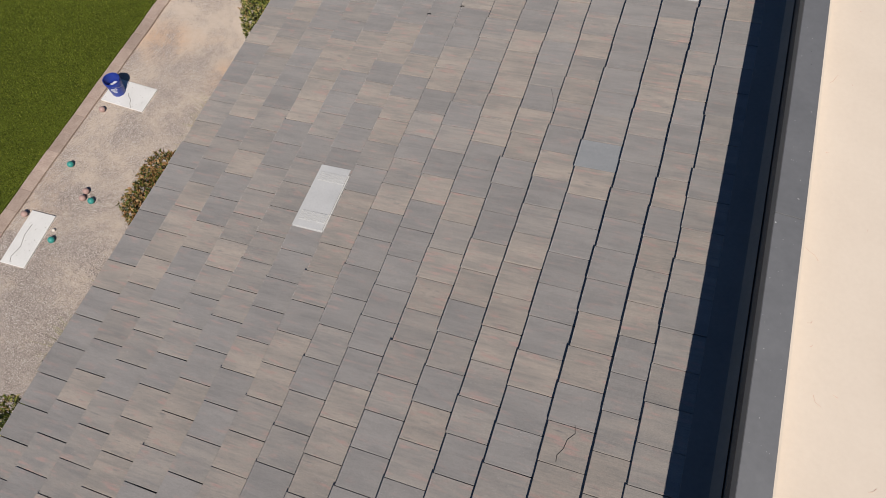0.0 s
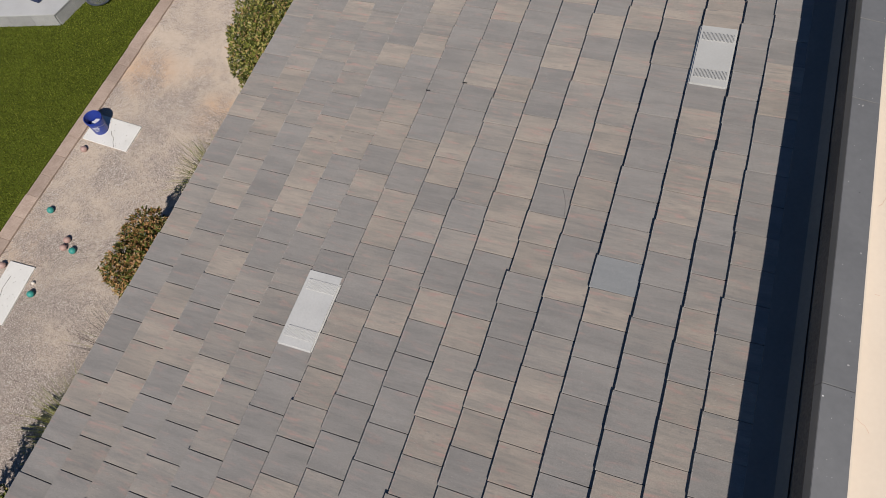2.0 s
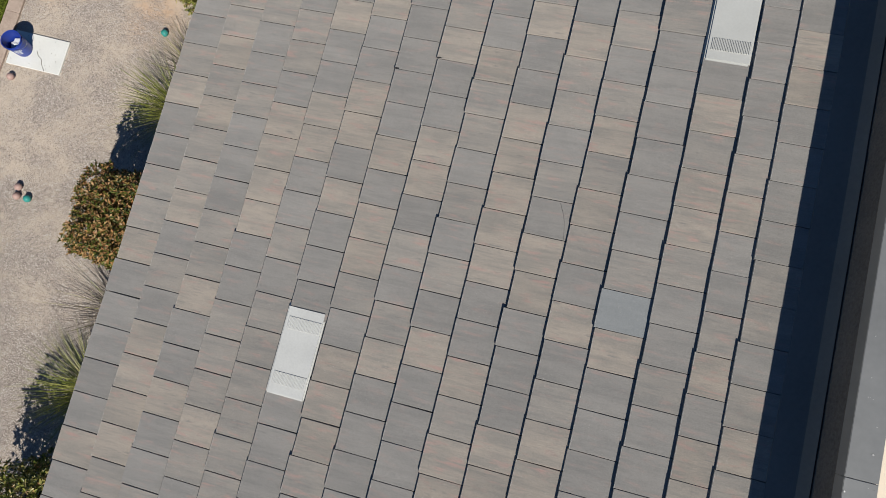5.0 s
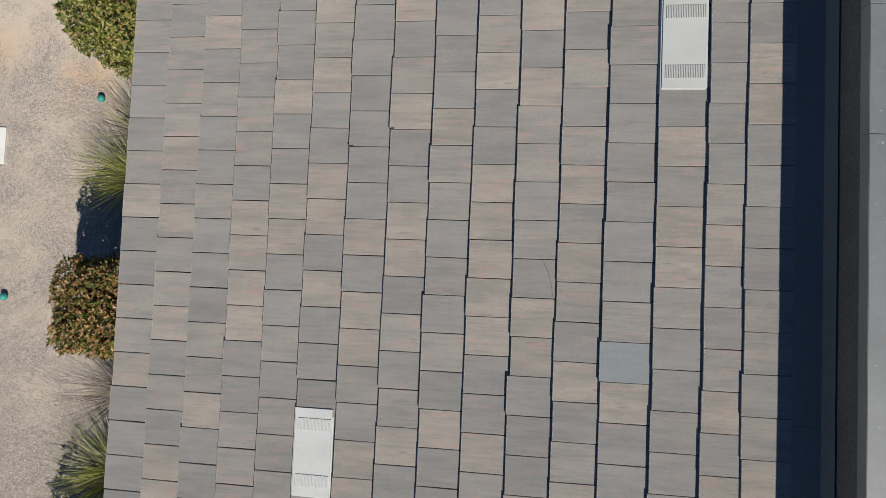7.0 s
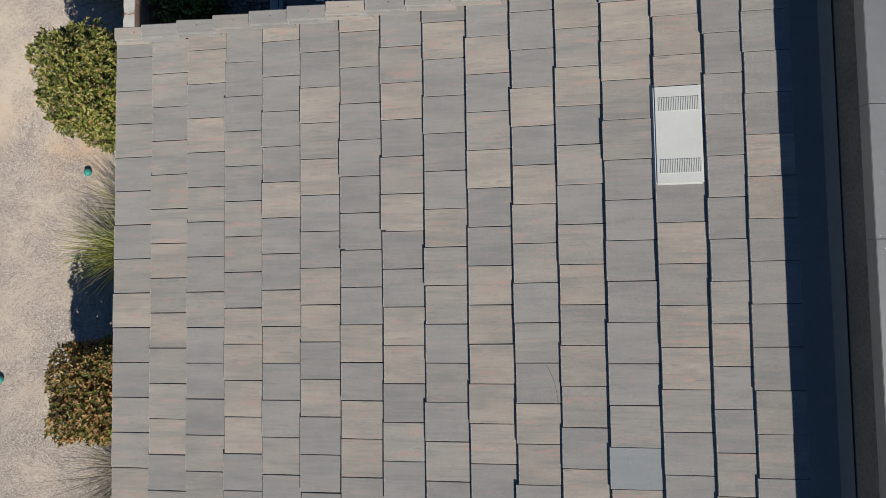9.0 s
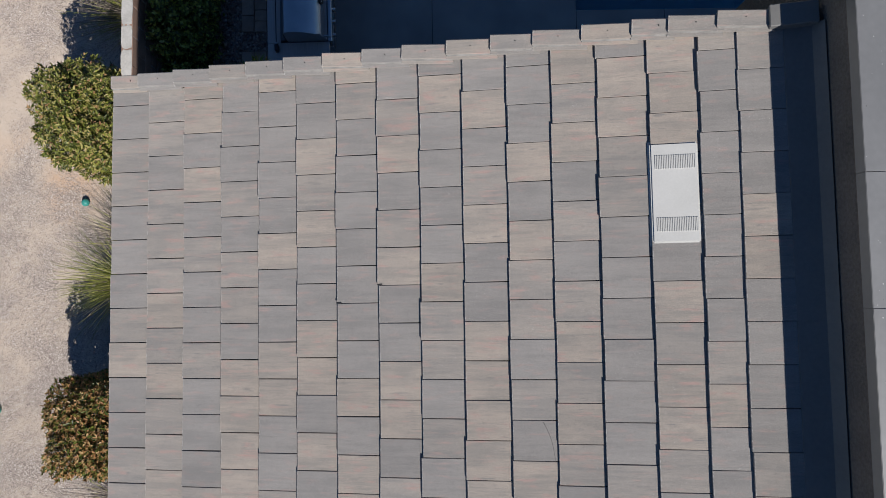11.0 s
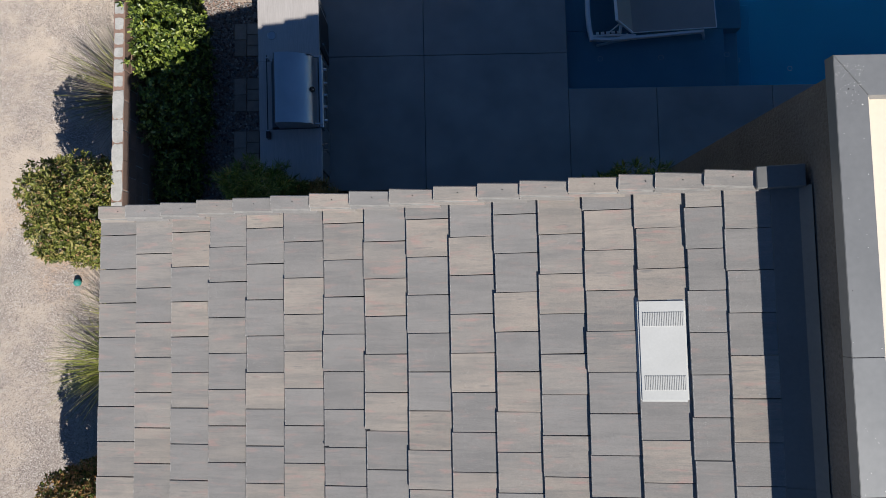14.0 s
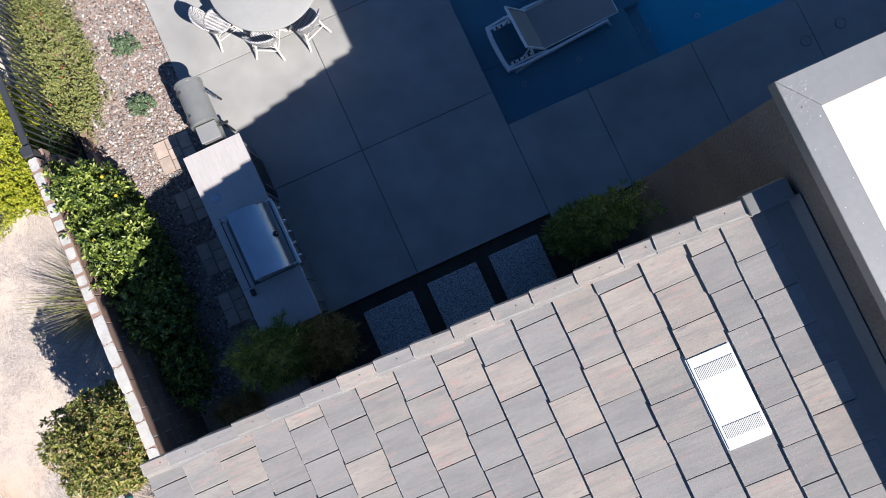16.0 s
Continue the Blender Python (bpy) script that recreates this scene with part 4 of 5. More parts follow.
for x, y, z in ((5.92, 2.90, -0.28), (6.90, 2.90, -0.28), (8.04, 2.99, -0.52), (8.30, 2.96, -0.80), (9.4, 2.95, -1.45)):
    f = part("fitting", ring, None, pool, m=Matrix.Translation((x, y, z)))
# round covers in the deck
cover = mesh_of("deck_cover", lathe(B(), [(0.0, 0.004), (0.078, 0.004), (0.086, 0.0)], 28), M_CONCRETE)
cover_rim = mesh_of("rim", lathe(B(), [(0.0855, 0.0005), (0.0862, 0.0042), (0.0885, 0.0042), (0.089, 0.0005)], 28), M_DARK)
for x, y in ((10.24, 1.61), (10.88, 1.64)):
    c = tagged(new("deck_cover", cover), "round grey skimmer cover set in the deck", "cover", "skimmer covers")
    c.location = (x, y, 0)
    part("rim", cover_rim, None, c)

# stepping pads of exposed aggregate
pad_mesh = mesh_of("step_pad", box(B(), -0.42, 0.42, -0.42, 0.42, -0.1, 0.0, 0.008), M_AGGREGATE)
for x in (2.465, 3.555, 4.605):
    o = tagged(new("step_pad", pad_mesh), "square exposed-aggregate stepping pad set in soil", "stepping stone", "stepping pads by the house")
    o.location = (x, 0.165, -0.005)

# paver steps between hedge and island
def paver_step(x, y, label, seed):
    ob = thing("paver_step", label, "stepping stone", pose(x, y, -0.045, 0, 0, 0), "paver steps in the rock")
    r = random.Random(seed)
    for px, pw, rows in ((0.0, 0.195, (0.265, 0.265)), (0.2, 0.195, (0.175, 0.175, 0.18)), (0.4, 0.195, (0.265, 0.265))):
        yy = 0.0
        for h in rows:
            part("paver", box(B(), px + 0.003, px + pw - 0.003, yy + 0.003, yy + h - 0.003, -0.05, 0.03 + r.uniform(-.003, .003), 0.006), M_PAVER, ob)
            yy += h + 0.002
    return ob


for k, y in enumerate((3.87, 2.98, 2.09, 1.24)):
    paver_step(0.07, y, "small square of tan concrete pavers in river rock", k)

# river rock
_r = random.Random(44)
_ico = B()
bmesh.ops.create_icosphere(_ico, subdivisions=1, radius=1.0)
_iv, _if = [v.co.copy() for v in _ico.verts], [tuple(v.index for v in f.verts) for f in _ico.faces]
_ico.free()
_v, _f = [], []
for _ in range(30000):
    x, y = _r.uniform(-0.8, 0.86), _r.uniform(0.3, 7.6)
    if x < -0.8 + 0.5 * max(0.0, min(y - 5.0, 0.8)) and y > 3.4:
        continue
    if 0.06 < x < 0.68 and any(a - 0.01 < y < a + 0.55 for a in (3.87, 2.98, 2.09, 1.24)):
        continue
    s = _r.uniform(0.009, 0.016) if _r.random() < 0.6 else _r.uniform(0.015, 0.026)
    m = pose(x, y, -0.045 + s * 0.35, _r.uniform(0, 40), _r.uniform(0, 40), _r.uniform(0, 360)) @ Matrix.Diagonal((s * _r.uniform(0.9, 1.5), s * _r.uniform(0.8, 1.1), s * _r.uniform(0.5, 0.8), 1))
    o = len(_v)
    _v += [m @ v for v in _iv]
    _f += [tuple(o + i for i in f) for f in _if]
solid("river_rock", raw_mesh("river_rock", _v, _f, M_ROCK), None, "pink, grey and tan river rock mulch", "gravel", kind="stuff")

# ---------------------------------------------------------------- block wall, fence and planting along it
WT = 1.70
wall = thing("garden_wall", "low reddish block wall topped with pale cement patches", "wall", kind="structure")
WX0, WX1 = -1.012, -0.862
blk = mesh_of("block", box(B(), WX0, WX1, -0.198, 0.198, -0.096, 0.096, 0.008), M_BLOCK)
_r = random.Random(9)
for row in range(10):
    for k in range(13):
        y = -0.42 + 0.402 * k + (0.2 if row % 2 else 0.0)
        if y < 4.25:
            part("block", blk, None, wall, m=pose(_r.uniform(-.003, .003), y, WT - 0.1 - 0.2 * row, 0, 0, _r.uniform(-.3, .3)))
part("mortar", box(B(), WX0 + 0.008, WX1 - 0.008, -0.55, 4.2, GZ - 0.1, WT - 0.006), M_CEMENT, wall, "grey mortar core")
_y = 4.22
while _y > -0.3:
    cells = _y > 2.1
    ln = _r.uniform(0.13, 0.19) if cells else _r.uniform(0.30, 0.40)
    pts, n = [], 20
    w = 0.060 if cells else 0.0735
    for k in range(n):
        a = 2 * math.pi * (k + 0.5) / n
        ca, sa = math.cos(a), math.sin(a)
        e = (abs(ca) ** 9 + abs(sa) ** 9) ** (-1 / 9) * _r.uniform(0.9, 1.04)
        pts.append((-0.937 + w * ca * e, _y - ln / 2 + ln / 2 * sa * e))
    part("cement_patch", prism(B(), pts, WT - 0.012, WT + _r.uniform(0.001, 0.006), 0.002), M_CEMENT, wall, "pale rough cement fill")
    _y -= ln + (_r.uniform(0.03, 0.055) if cells else 0.004)

fence = thing("metal_fence", "black wrought-iron fence continuing the block wall", "fence", Matrix.Translation((-0.935, 4.30, 0)))
part("post", box(B(), -0.045, 0.045, -0.05, 0.05, GZ - 0.05, WT + 0.05, 0.006), M_IRON, fence)
part("post_cap", box(B(), -0.075, 0.075, -0.08, 0.08, WT + 0.05, WT + 0.085, 0.012), M_IRON, fence)
part("top_rail", box(B(), -0.042, 0.042, 0.052, 4.4, WT - 0.02, WT + 0.03, 0.004), M_IRON, fence)
part("bottom_rail", box(B(), -0.016, 0.016, 0.052, 4.4, 0.10, 0.14, 0.003), M_IRON, fence)
picket = mesh_of("picket", box(B(), -0.009, 0.009, -0.009, 0.009, -0.02, WT - 0.025), M_IRON)
for k in range(36):
    part("picket", picket, None, fence, m=Matrix.Translation((0, 0.15 + k * 0.118, 0)))

# citrus hedge
hedge = thing("citrus_hedge", "clipped citrus hedge with glossy leaves and small orange fruit", "hedge", Matrix.Translation((-0.54, 2.1, -0.05)))
_r = random.Random(31)
_v, _f = [], []
for cx, cy, cz, rx, ry, rz, n in ((-0.14, 1.58, 0.90, 0.30, 0.46, 0.92, 4600), (-0.02, 0.80, 0.90, 0.43, 0.62, 0.92, 5400), (-0.02, -0.1, 0.78, 0.41, 0.62, 0.80, 3800), (-0.05, -1.0, 0.52, 0.33, 0.68, 0.54, 2000)):
    v, f = sprigs(int(n * 2.6), blob(cx, cy, cz, rx * 0.93, ry, rz * 0.99, cy + 3, 3.0, 0.42, 0.60), 0.060, 0.52, _r, 5)
    o = len(_v)
    _v += v
    _f += [tuple(o + i for i in t) for t in f]
part("foliage", raw_mesh("foliage", _v, _f, L_CITRUS), None, hedge)
part("stem", twigs(B(), (0, 0.6, 0), [(_r.uniform(-.25, .25), _r.uniform(-0.6, 1.9), _r.uniform(.4, 1.1)) for _ in range(12)], 0.018), M_STEM, hedge, "woody brown stems")
part("stem", twigs(B(), (0, -0.9, 0), [(_r.uniform(-.25, .25), _r.uniform(-1.5, 0.1), _r.uniform(.3, .9)) for _ in range(10)], 0.016), M_STEM, hedge, "woody brown stems")
fruit = B()
bmesh.ops.create_icosphere(fruit, subdivisions=2, radius=0.024)
fruit = mesh_of("fruit", fruit, M_FRUIT, True)
for x, y, z in ((0.34, 1.28, 1.50), (0.20, 0.62, 1.62), (-0.10, 0.78, 1.68), (0.26, 0.52, 1.36), (0.06, 0.02, 1.28), (0.10, -0.04, 1.28), (0.33, 0.06, 1.16), (-0.16, -0.52, 1.12), (0.0, 1.75, 1.52), (0.24, 1.62, 1.44)):
    part("fruit", fruit, None, hedge, "small orange fruit", m=Matrix.Translation((x, y, z)))

# feathery bushes in the shade of the gable
def feathery(name, label, lobes, mat, count, seed, size=1.0):
    """Needle-leaved bush of one or more lobes (x, y, rx, ry, height): bursts of needles at the twig ends."""
    cx, cy = lobes[0][0], lobes[0][1]
    ob = thing(name, label, "bush", Matrix.Translation((cx, cy, -0.055)), "feathery bushes by the house")
    rnd = random.Random(seed)
    verts, faces, tips = [], [], []
    share = sum(rx * ry for _, _, rx, ry, _ in lobes)
    for n_lobe, (lx, ly, rx, ry, h) in enumerate(lobes):
        smp = blob(lx - cx, ly - cy, h * 0.5, rx, ry, h * 0.5, seed + n_lobe, 2.2, 0.45, 0.55)
        for _ in range(int(count / 22 * rx * ry / share)):
            p, d = smp(rnd)
            if p.x + cx > 5.93 and p.y + cy < 0.60:
                continue
            axis = (d + Vector((0, 0, 0.8)) + Vector((rnd.gauss(0, .35), rnd.gauss(0, .35), rnd.gauss(0, .35)))).normalized()
            long_by = rnd.uniform(0.09, 0.20) * size
            for _k in range(22):
                q = p + axis * rnd.uniform(-0.05, 0.03)
                n = (axis * rnd.uniform(0.25, 1.0) + Vector((rnd.gauss(0, 1), rnd.gauss(0, 1), rnd.gauss(0, 1))) * 0.48).normalized()
                sd = n.orthogonal().normalized()
                sd.rotate(Matrix.Rotation(rnd.random() * 6.283, 3, n))
                ln, w = long_by * rnd.uniform(0.7, 1.15), rnd.uniform(0.004, 0.007)
                k = len(verts)
                verts += [q, q + n * ln * 0.45 + sd * w, q + n * ln, q + n * ln * 0.45 - sd * w]
                faces.append((k, k + 1, k + 2, k + 3))
        tips += [(lx - cx + rnd.uniform(-.6, .6) * rx, ly - cy + rnd.uniform(-.6, .6) * ry, rnd.uniform(.4, .85) * h) for _ in range(12)]
    part("foliage", raw_mesh("foliage", verts, faces, mat), None, ob)
    part("stem", twigs(B(), (0, 0, 0), tips, 0.012), M_STEM, ob, "thin brown stems")
    return ob


feathery("feathery_bush", "green feathery bush beside the grill island", [(0.94, 0.50, 0.48, 0.38, 2.50)], L_FERN, 20000, 4, 0.80)
feathery("feathery_bush", "half-dry bronze feathery bush beside the grill island", [(1.52, 0.36, 0.36, 0.34, 1.70)], L_FERN_DRY, 9000, 8, 0.85)
feathery("feathery_bush", "half-dry bronze feathery bush beside the grill island", [(-0.15, -0.05, 0.30, 0.28, 0.7)], L_FERN_DRY, 2600, 9)
feathery("feathery_bush", "tall green feathery bush in the corner against the stucco wall", [(5.55, 0.34, 0.34, 0.29, 3.45), (5.38, 0.36, 0.32, 0.33, 1.90)], L_FERN, 19000, 16, 0.72)

# plants west of the wall
shrub("shrub", "tall clipped shrub with olive and yellow leaves", "shrub", -1.52, 0.38, GZ, 0.53, 0.70, 2.35, L_SHRUB, 40000, 0.050, 0.40, 3, 4.0, 0.26, "clipped shrubs along the house")
shrub("shrub", "clipped square shrub with bronze and green leaves", "shrub", -1.46, -3.80, GZ, 0.70, 0.68, 1.80, L_BROWN, 34000, 0.050, 0.45, 11, 5.5, 0.13, "clipped shrubs along the house")
shrub("shrub", "clipped shrub with olive leaves under the eave", "shrub", -1.60, -8.1, GZ, 0.66, 0.72, 1.75, L_SHRUB, 14000, 0.060, 0.40, 13, 4.5, 0.24, "clipped shrubs along the house")
shrub("lime_shrub", "bright yellow-green shrub outside the iron fence", "shrub", -2.05, 5.15, GZ, 0.92, 1.15, 1.25, L_LIME, 52000, 0.036, 0.42, 17, 2.3, 0.28)
tuft("ornamental_grass", "tuft of arching green and grey grass beside the block wall", -1.42, 2.40, GZ, 230, 1.50, L_GRASS, 420, 1, (-0.75, 0.22))
tuft("ornamental_grass", "tuft of arching green grass under the eave", -1.68, -1.80, GZ, 330, 1.32, L_GRASS, 60, 2, (-0.65, -0.05))
tuft("ornamental_grass", "dry straw-coloured grass tuft under the eave", -1.60, -1.15, GZ, 40, 1.25, L_GRASS, 170, 3, (-0.45, 0.50))
tuft("ornamental_grass", "dry straw-coloured grass tuft under the eave", -1.64, -5.15, GZ, 30, 1.42, L_GRASS, 200, 4, (-0.60, 0.35))
tuft("ornamental_grass", "tuft of arching green grass under the eave", -1.72, -6.40, GZ, 340, 1.36, L_GRASS, 60, 5, (-0.65, -0.05))

# row of tan pavers crossing the gravel north of the shrubs
edge_row = thing("paver_edging", "row of flat tan pavers crossing the gravel", "edging", kind="structure")
row_paver = mesh_of("paver", box(B(), -0.223, 0.223, -0.10, 0.10, -0.06, 0.03, 0.006), M_PAVER)
for k in range(9):
    part("paver", row_paver, None, edge_row, m=pose(-2.3 - 0.452 * k, 4.67 + 0.004 * k, GZ, 0, 0, -0.5))

# planter with ground cover by the fence
edging = thing("planter_edging", "curved edging of low reddish blocks", "edging", kind="structure")
_pts = [(-0.62, 3.42), (-0.70, 3.66), (-0.76, 3.90), (-0.80, 4.15), (-0.82, 4.40), (-0.83, 4.65), (-0.81, 4.90), (-0.74, 5.14), (-0.63, 5.36), (-0.53, 5.59), (-0.47, 5.84), (-0.47, 6.09), (-0.50, 6.34), (-0.58, 6.58), (-0.70, 6.80), (-0.81, 7.03), (-0.90, 7.27)]
for (x0, y0), (x1, y1) in zip(_pts, _pts[1:]):
    part("block", box(B(), -0.122, 0.122, -0.055, 0.055, -0.08, 0.14, 0.01), M_BLOCK, edging, m=pose((x0 + x1) / 2, (y0 + y1) / 2, 0, 0, 0, math.degrees(math.atan2(y1 - y0, x1 - x0))))
cover_plant = shrub("ground_cover", "spreading grey-green ground cover with a few red blossoms", "bush", -0.68, 6.18, -0.05, 0.52, 1.20, 0.62, L_COVER, 46000, 0.021, 0.62, 23, 2.3, 0.40)
_r = random.Random(6)
for k in range(7):
    bm = B()
    bmesh.ops.create_icosphere(bm, subdivisions=1, radius=0.014)
    part("blossom", bm, M_BLOSSOM, cover_plant, "small red blossom", m=Matrix.Translation((_r.uniform(-.42, .3), _r.uniform(-.8, .9), 0.60 + _r.uniform(-.05, .03))))
shrub("ground_cover", "small green shrub growing through the iron fence", "bush", -1.06, 4.75, GZ, 0.13, 0.45, 1.1, L_CITRUS, 1600, 0.05, 0.5, 29, 2.2, 0.3)


shrub("ground_cover", "dark green growth reaching through the iron fence", "bush", -1.05, 6.2, GZ, 0.22, 1.25, 1.0, L_COVER, 14000, 0.028, 0.6, 37, 2.3, 0.4)
# dark soil colour here also carries the shade behind the pickets
solid("shaded_planter_soil", box(B(), -0.93, -0.845, 3.5, 7.6, GZ - 0.1, 0.02), M_SOIL, "planter soil along the iron fence, darkened for its shade", "soil", kind="structure")


def succulent(x, y, label, seed):
    ob = thing("succulent", label, "succulent", Matrix.Translation((x, y, -0.04)), "succulents in the rock")
    r = random.Random(seed)
    for k in range(34):
        a, d = r.random() * 6.283, r.uniform(0.01, 0.21)
        bm = B()
        h = r.uniform(0.10, 0.24) * (1.1 - 1.6 * d)
        px, py = d * math.cos(a), d * math.sin(a) * 0.8
        rod(bm, (px * 0.4, py * 0.4, 0), (px, py, h), 0.006, 0.005, 6)
        v, f = leaves(70, blob(px, py, h * 0.78, 0.046, 0.046, h * 0.42, k, 2.0, 0.15, 0.5), 0.034, 0.55, r)
        part("stalk", bm, M_STEM, ob, "brown stalk")
        part("rosette", raw_mesh("rosette", v, f, L_SUCC), None, ob)
    return ob


succulent(0.33, 6.03, "bushy grey-green succulent growing in river rock", 1)
succulent(0.18, 5.01, "small grey-green succulent growing in river rock", 2)

# ---------------------------------------------------------------- grill island
ISL = pose(0.735, 0.775, 0, 0, 0, 1.0)
island = thing("grill_island", "outdoor kitchen island with pale porcelain top and dark front", "kitchen island", ISL)
part("body", box(B(), 0.05, 0.845, 0.05, 2.84, 0.0, 0.878), M_ISLAND, island)
part("countertop", box(B(), 0.0, 0.885, 0.0, 0.768, 0.88, 0.92, 0.004), M_PORCELAIN, island)
part("countertop", box(B(), 0.0, 0.885, 1.772, 2.885, 0.88, 0.92, 0.004), M_PORCELAIN, island)
part("countertop", box(B(), 0.0, 0.19, 0.770, 1.770, 0.88, 0.92, 0.004), M_PORCELAIN, island)
fr = part("fridge_door", box(B(), 0.846, 0.89, 1.98, 2.62, 0.08, 0.85, 0.008), M_BLACK, island, "black refrigerator door")
part("handle", rod(B(), (0.915, 2.06, 0.25), (0.915, 2.06, 0.78), 0.010), M_STEEL, fr, "steel bar handle")
part("frame", box(B(), 0.846, 0.868, 1.92, 2.70, 0.03, 0.872, 0.004), M_STEEL, island)
for y in (0.20, 0.56):
    d = part("cabinet_door", box(B(), 0.846, 0.872, y, y + 0.34, 0.10, 0.80, 0.006), M_STEEL, island, "stainless steel access door")
    hy = y + (0.29 if y < 0.3 else 0.05)
    part("handle", path_tube(B(), [(0.872, hy, 0.60), (0.925, hy, 0.60), (0.925, hy, 0.74), (0.872, hy, 0.74)], 0.008), M_STEEL, d)
dish = B()
lathe(dish, [(0.0, 0.004), (0.055, 0.004), (0.060, 0.010), (0.066, 0.010), (0.068, 0.0), (0.0, 0.0)], 24)
solid("glass_dish", dish, M_STEEL, "small shallow steel dish on the counter", "dish", ISL @ pose(0.20, 2.16, 0.92), smooth=True)

grill = thing("gas_grill", "built-in stainless steel gas grill with closed curved hood", "grill", ISL @ pose(0, 0.795, 0.5))
part("firebox", box(B(), 0.192, 0.86, 0.0, 0.95, 0.0, 0.45), M_STEEL_DARK, grill)
prof = [(0.295, 0.43), (0.295, 0.745), (0.315, 0.785), (0.39, 0.803), (0.50, 0.80), (0.62, 0.762), (0.71, 0.715), (0.785, 0.645), (0.835, 0.56), (0.86, 0.47), (0.86, 0.43)]
bm = B()
a = [bm.verts.new((x, -0.02, z)) for x, z in prof]
b = [bm.verts.new((x, 0.97, z)) for x, z in prof]
for k in range(len(prof)):
    j = (k + 1) % len(prof)
    bm.faces.new((a[k], a[j], b[j], b[k]))
bm.faces.new(a)
bm.faces.new(b[::-1])
hood = part("hood", bm, M_STEEL, grill, smooth=True)
for y in (-0.024, 0.964):
    part("hood_end", box(B(), 0.62, 0.80, y, y + 0.010, 0.50, 0.70, 0.003), M_STEEL, hood, "polished end band")
part("handle", box(B(), 0.905, 0.945, -0.03, 0.98, 0.575, 0.605, 0.005), M_STEEL, hood, "square steel handle bar")
for y in (-0.02, 0.945):
    part("handle_bracket", box(B(), 0.83, 0.925, y, y + 0.024, 0.57, 0.60, 0.004), M_STEEL, hood)
dial = B()
lathe(dial, [(0.0, 0.012), (0.026, 0.012), (0.034, 0.018), (0.041, 0.014), (0.042, 0.0)], 24)
part("thermometer", dial, M_BLACK, hood, "black round thermometer", m=pose(0.805, 0.475, 0.625, 0, 57, 0), smooth=True)
dial = B()
lathe(dial, [(0.0, 0.020), (0.010, 0.020), (0.011, 0.012)], 16)
part("thermometer_hub", dial, M_STEEL, hood, m=pose(0.805, 0.475, 0.625, 0, 57, 0))
part("back_panel", box(B(), 0.255, 0.293, 0.01, 0.94, 0.42, 0.64, 0.006), M_STEEL_DARK, grill, "dark rear panel")
part("control_panel", box(B(), 0.86, 0.925, -0.03, 0.98, 0.22, 0.43, 0.012), M_STEEL, grill)
knob = mesh_of("knob", rod(B(), (0.925, 0, 0.33), (0.968, 0, 0.33), 0.030, 0.024, 16), M_STEEL, True)
for y in (0.10, 0.30, 0.475, 0.65, 0.85):
    part("knob", knob, None, grill, m=Matrix.Translation((0, y, 0)))
part("spit_rod", rod(B(), (0.145, -0.10, 0.52), (0.145, 1.03, 0.52), 0.007), M_BLACK, grill)
part("spit_motor", box(B(), 0.12, 0.17, -0.17, -0.07, 0.43, 0.53, 0.006), M_BLACK, grill, "small black rotisserie motor")
part("spit_support", box(B(), 0.13, 0.16, -0.07, -0.055, 0.42, 0.53), M_STEEL, grill)
part("spit_support", box(B(), 0.13, 0.16, 0.985, 1.0, 0.42, 0.53), M_STEEL, grill)

# pellet smoker north of the island
smoker = thing("pellet_smoker", "grey-green barrel smoker with a square hopper", "smoker", pose(1.165, 4.34, 0))
bm = B()
seg = 36
prof = [(0.0, -0.33), (0.18, -0.33), (0.200, -0.315), (0.202, 0.315), (0.18, 0.33), (0.0, 0.33)]
lathe(bm, prof, seg)
bmesh.ops.transform(bm, matrix=pose(0, 0, 0.86, 90, 0, 0), verts=bm.verts[:])
barrel = part("barrel", bm, M_SMOKER, smoker, smooth=True)
for y0, y1 in ((-0.336, -0.300), (0.300, 0.336)):
    bm = B()
    lathe(bm, [(0.196, y0), (0.209, y0), (0.209, y1), (0.196, y1)], 36)
    bmesh.ops.transform(bm, matrix=pose(0, 0, 0.86, 90, 0, 0), verts=bm.verts[:])
    part("end_band", bm, M_SMOKER, barrel, smooth=False)
for x, z in ((0.05, 1.035), (0.10, 1.015), (0.135, 0.985), (-0.06, 1.03)):
    bm = B()
    bmesh.ops.create_icosphere(bm, subdivisions=1, radius=0.009)
    part("bolt", bm, M_STEEL, barrel, "small bright bolt", m=Matrix.Translation((x, -0.337, z)))
for y in (-0.19, 0.19):
    part("latch", box(B(), -0.03, 0.03, -0.018, 0.018, 0, 0.012, 0.003), M_STEEL_DARK, barrel, m=pose(-0.120, y, 1.02, 0, -36, 0))
part("lid_seam", box(B(), -0.192, -0.184, -0.31, 0.31, 0.90, 0.935), M_BLACK, barrel)
for y in (-0.2, 0.2):
    part("hinge", box(B(), -0.208, -0.184, y - 0.03, y + 0.03, 0.89, 0.93, 0.003), M_STEEL_DARK, barrel)
part("lid_handle", path_tube(B(), [(0.190, 0.10, 0.93), (0.235, 0.09, 0.95), (0.285, -0.03, 0.945), (0.325, -0.06, 0.94)], 0.012), M_STEEL, barrel, "short steel lid lever")
part("hopper", box(B(), -0.13, 0.16, -0.61, -0.352, 0.60, 0.93, 0.012), M_SMOKER, smoker)
part("hopper_lid", box(B(), -0.138, 0.168, -0.618, -0.35, 0.93, 0.962, 0.008), M_SMOKER_SUNLIT, smoker, "grey hopper lid with sunlight put into its colour")
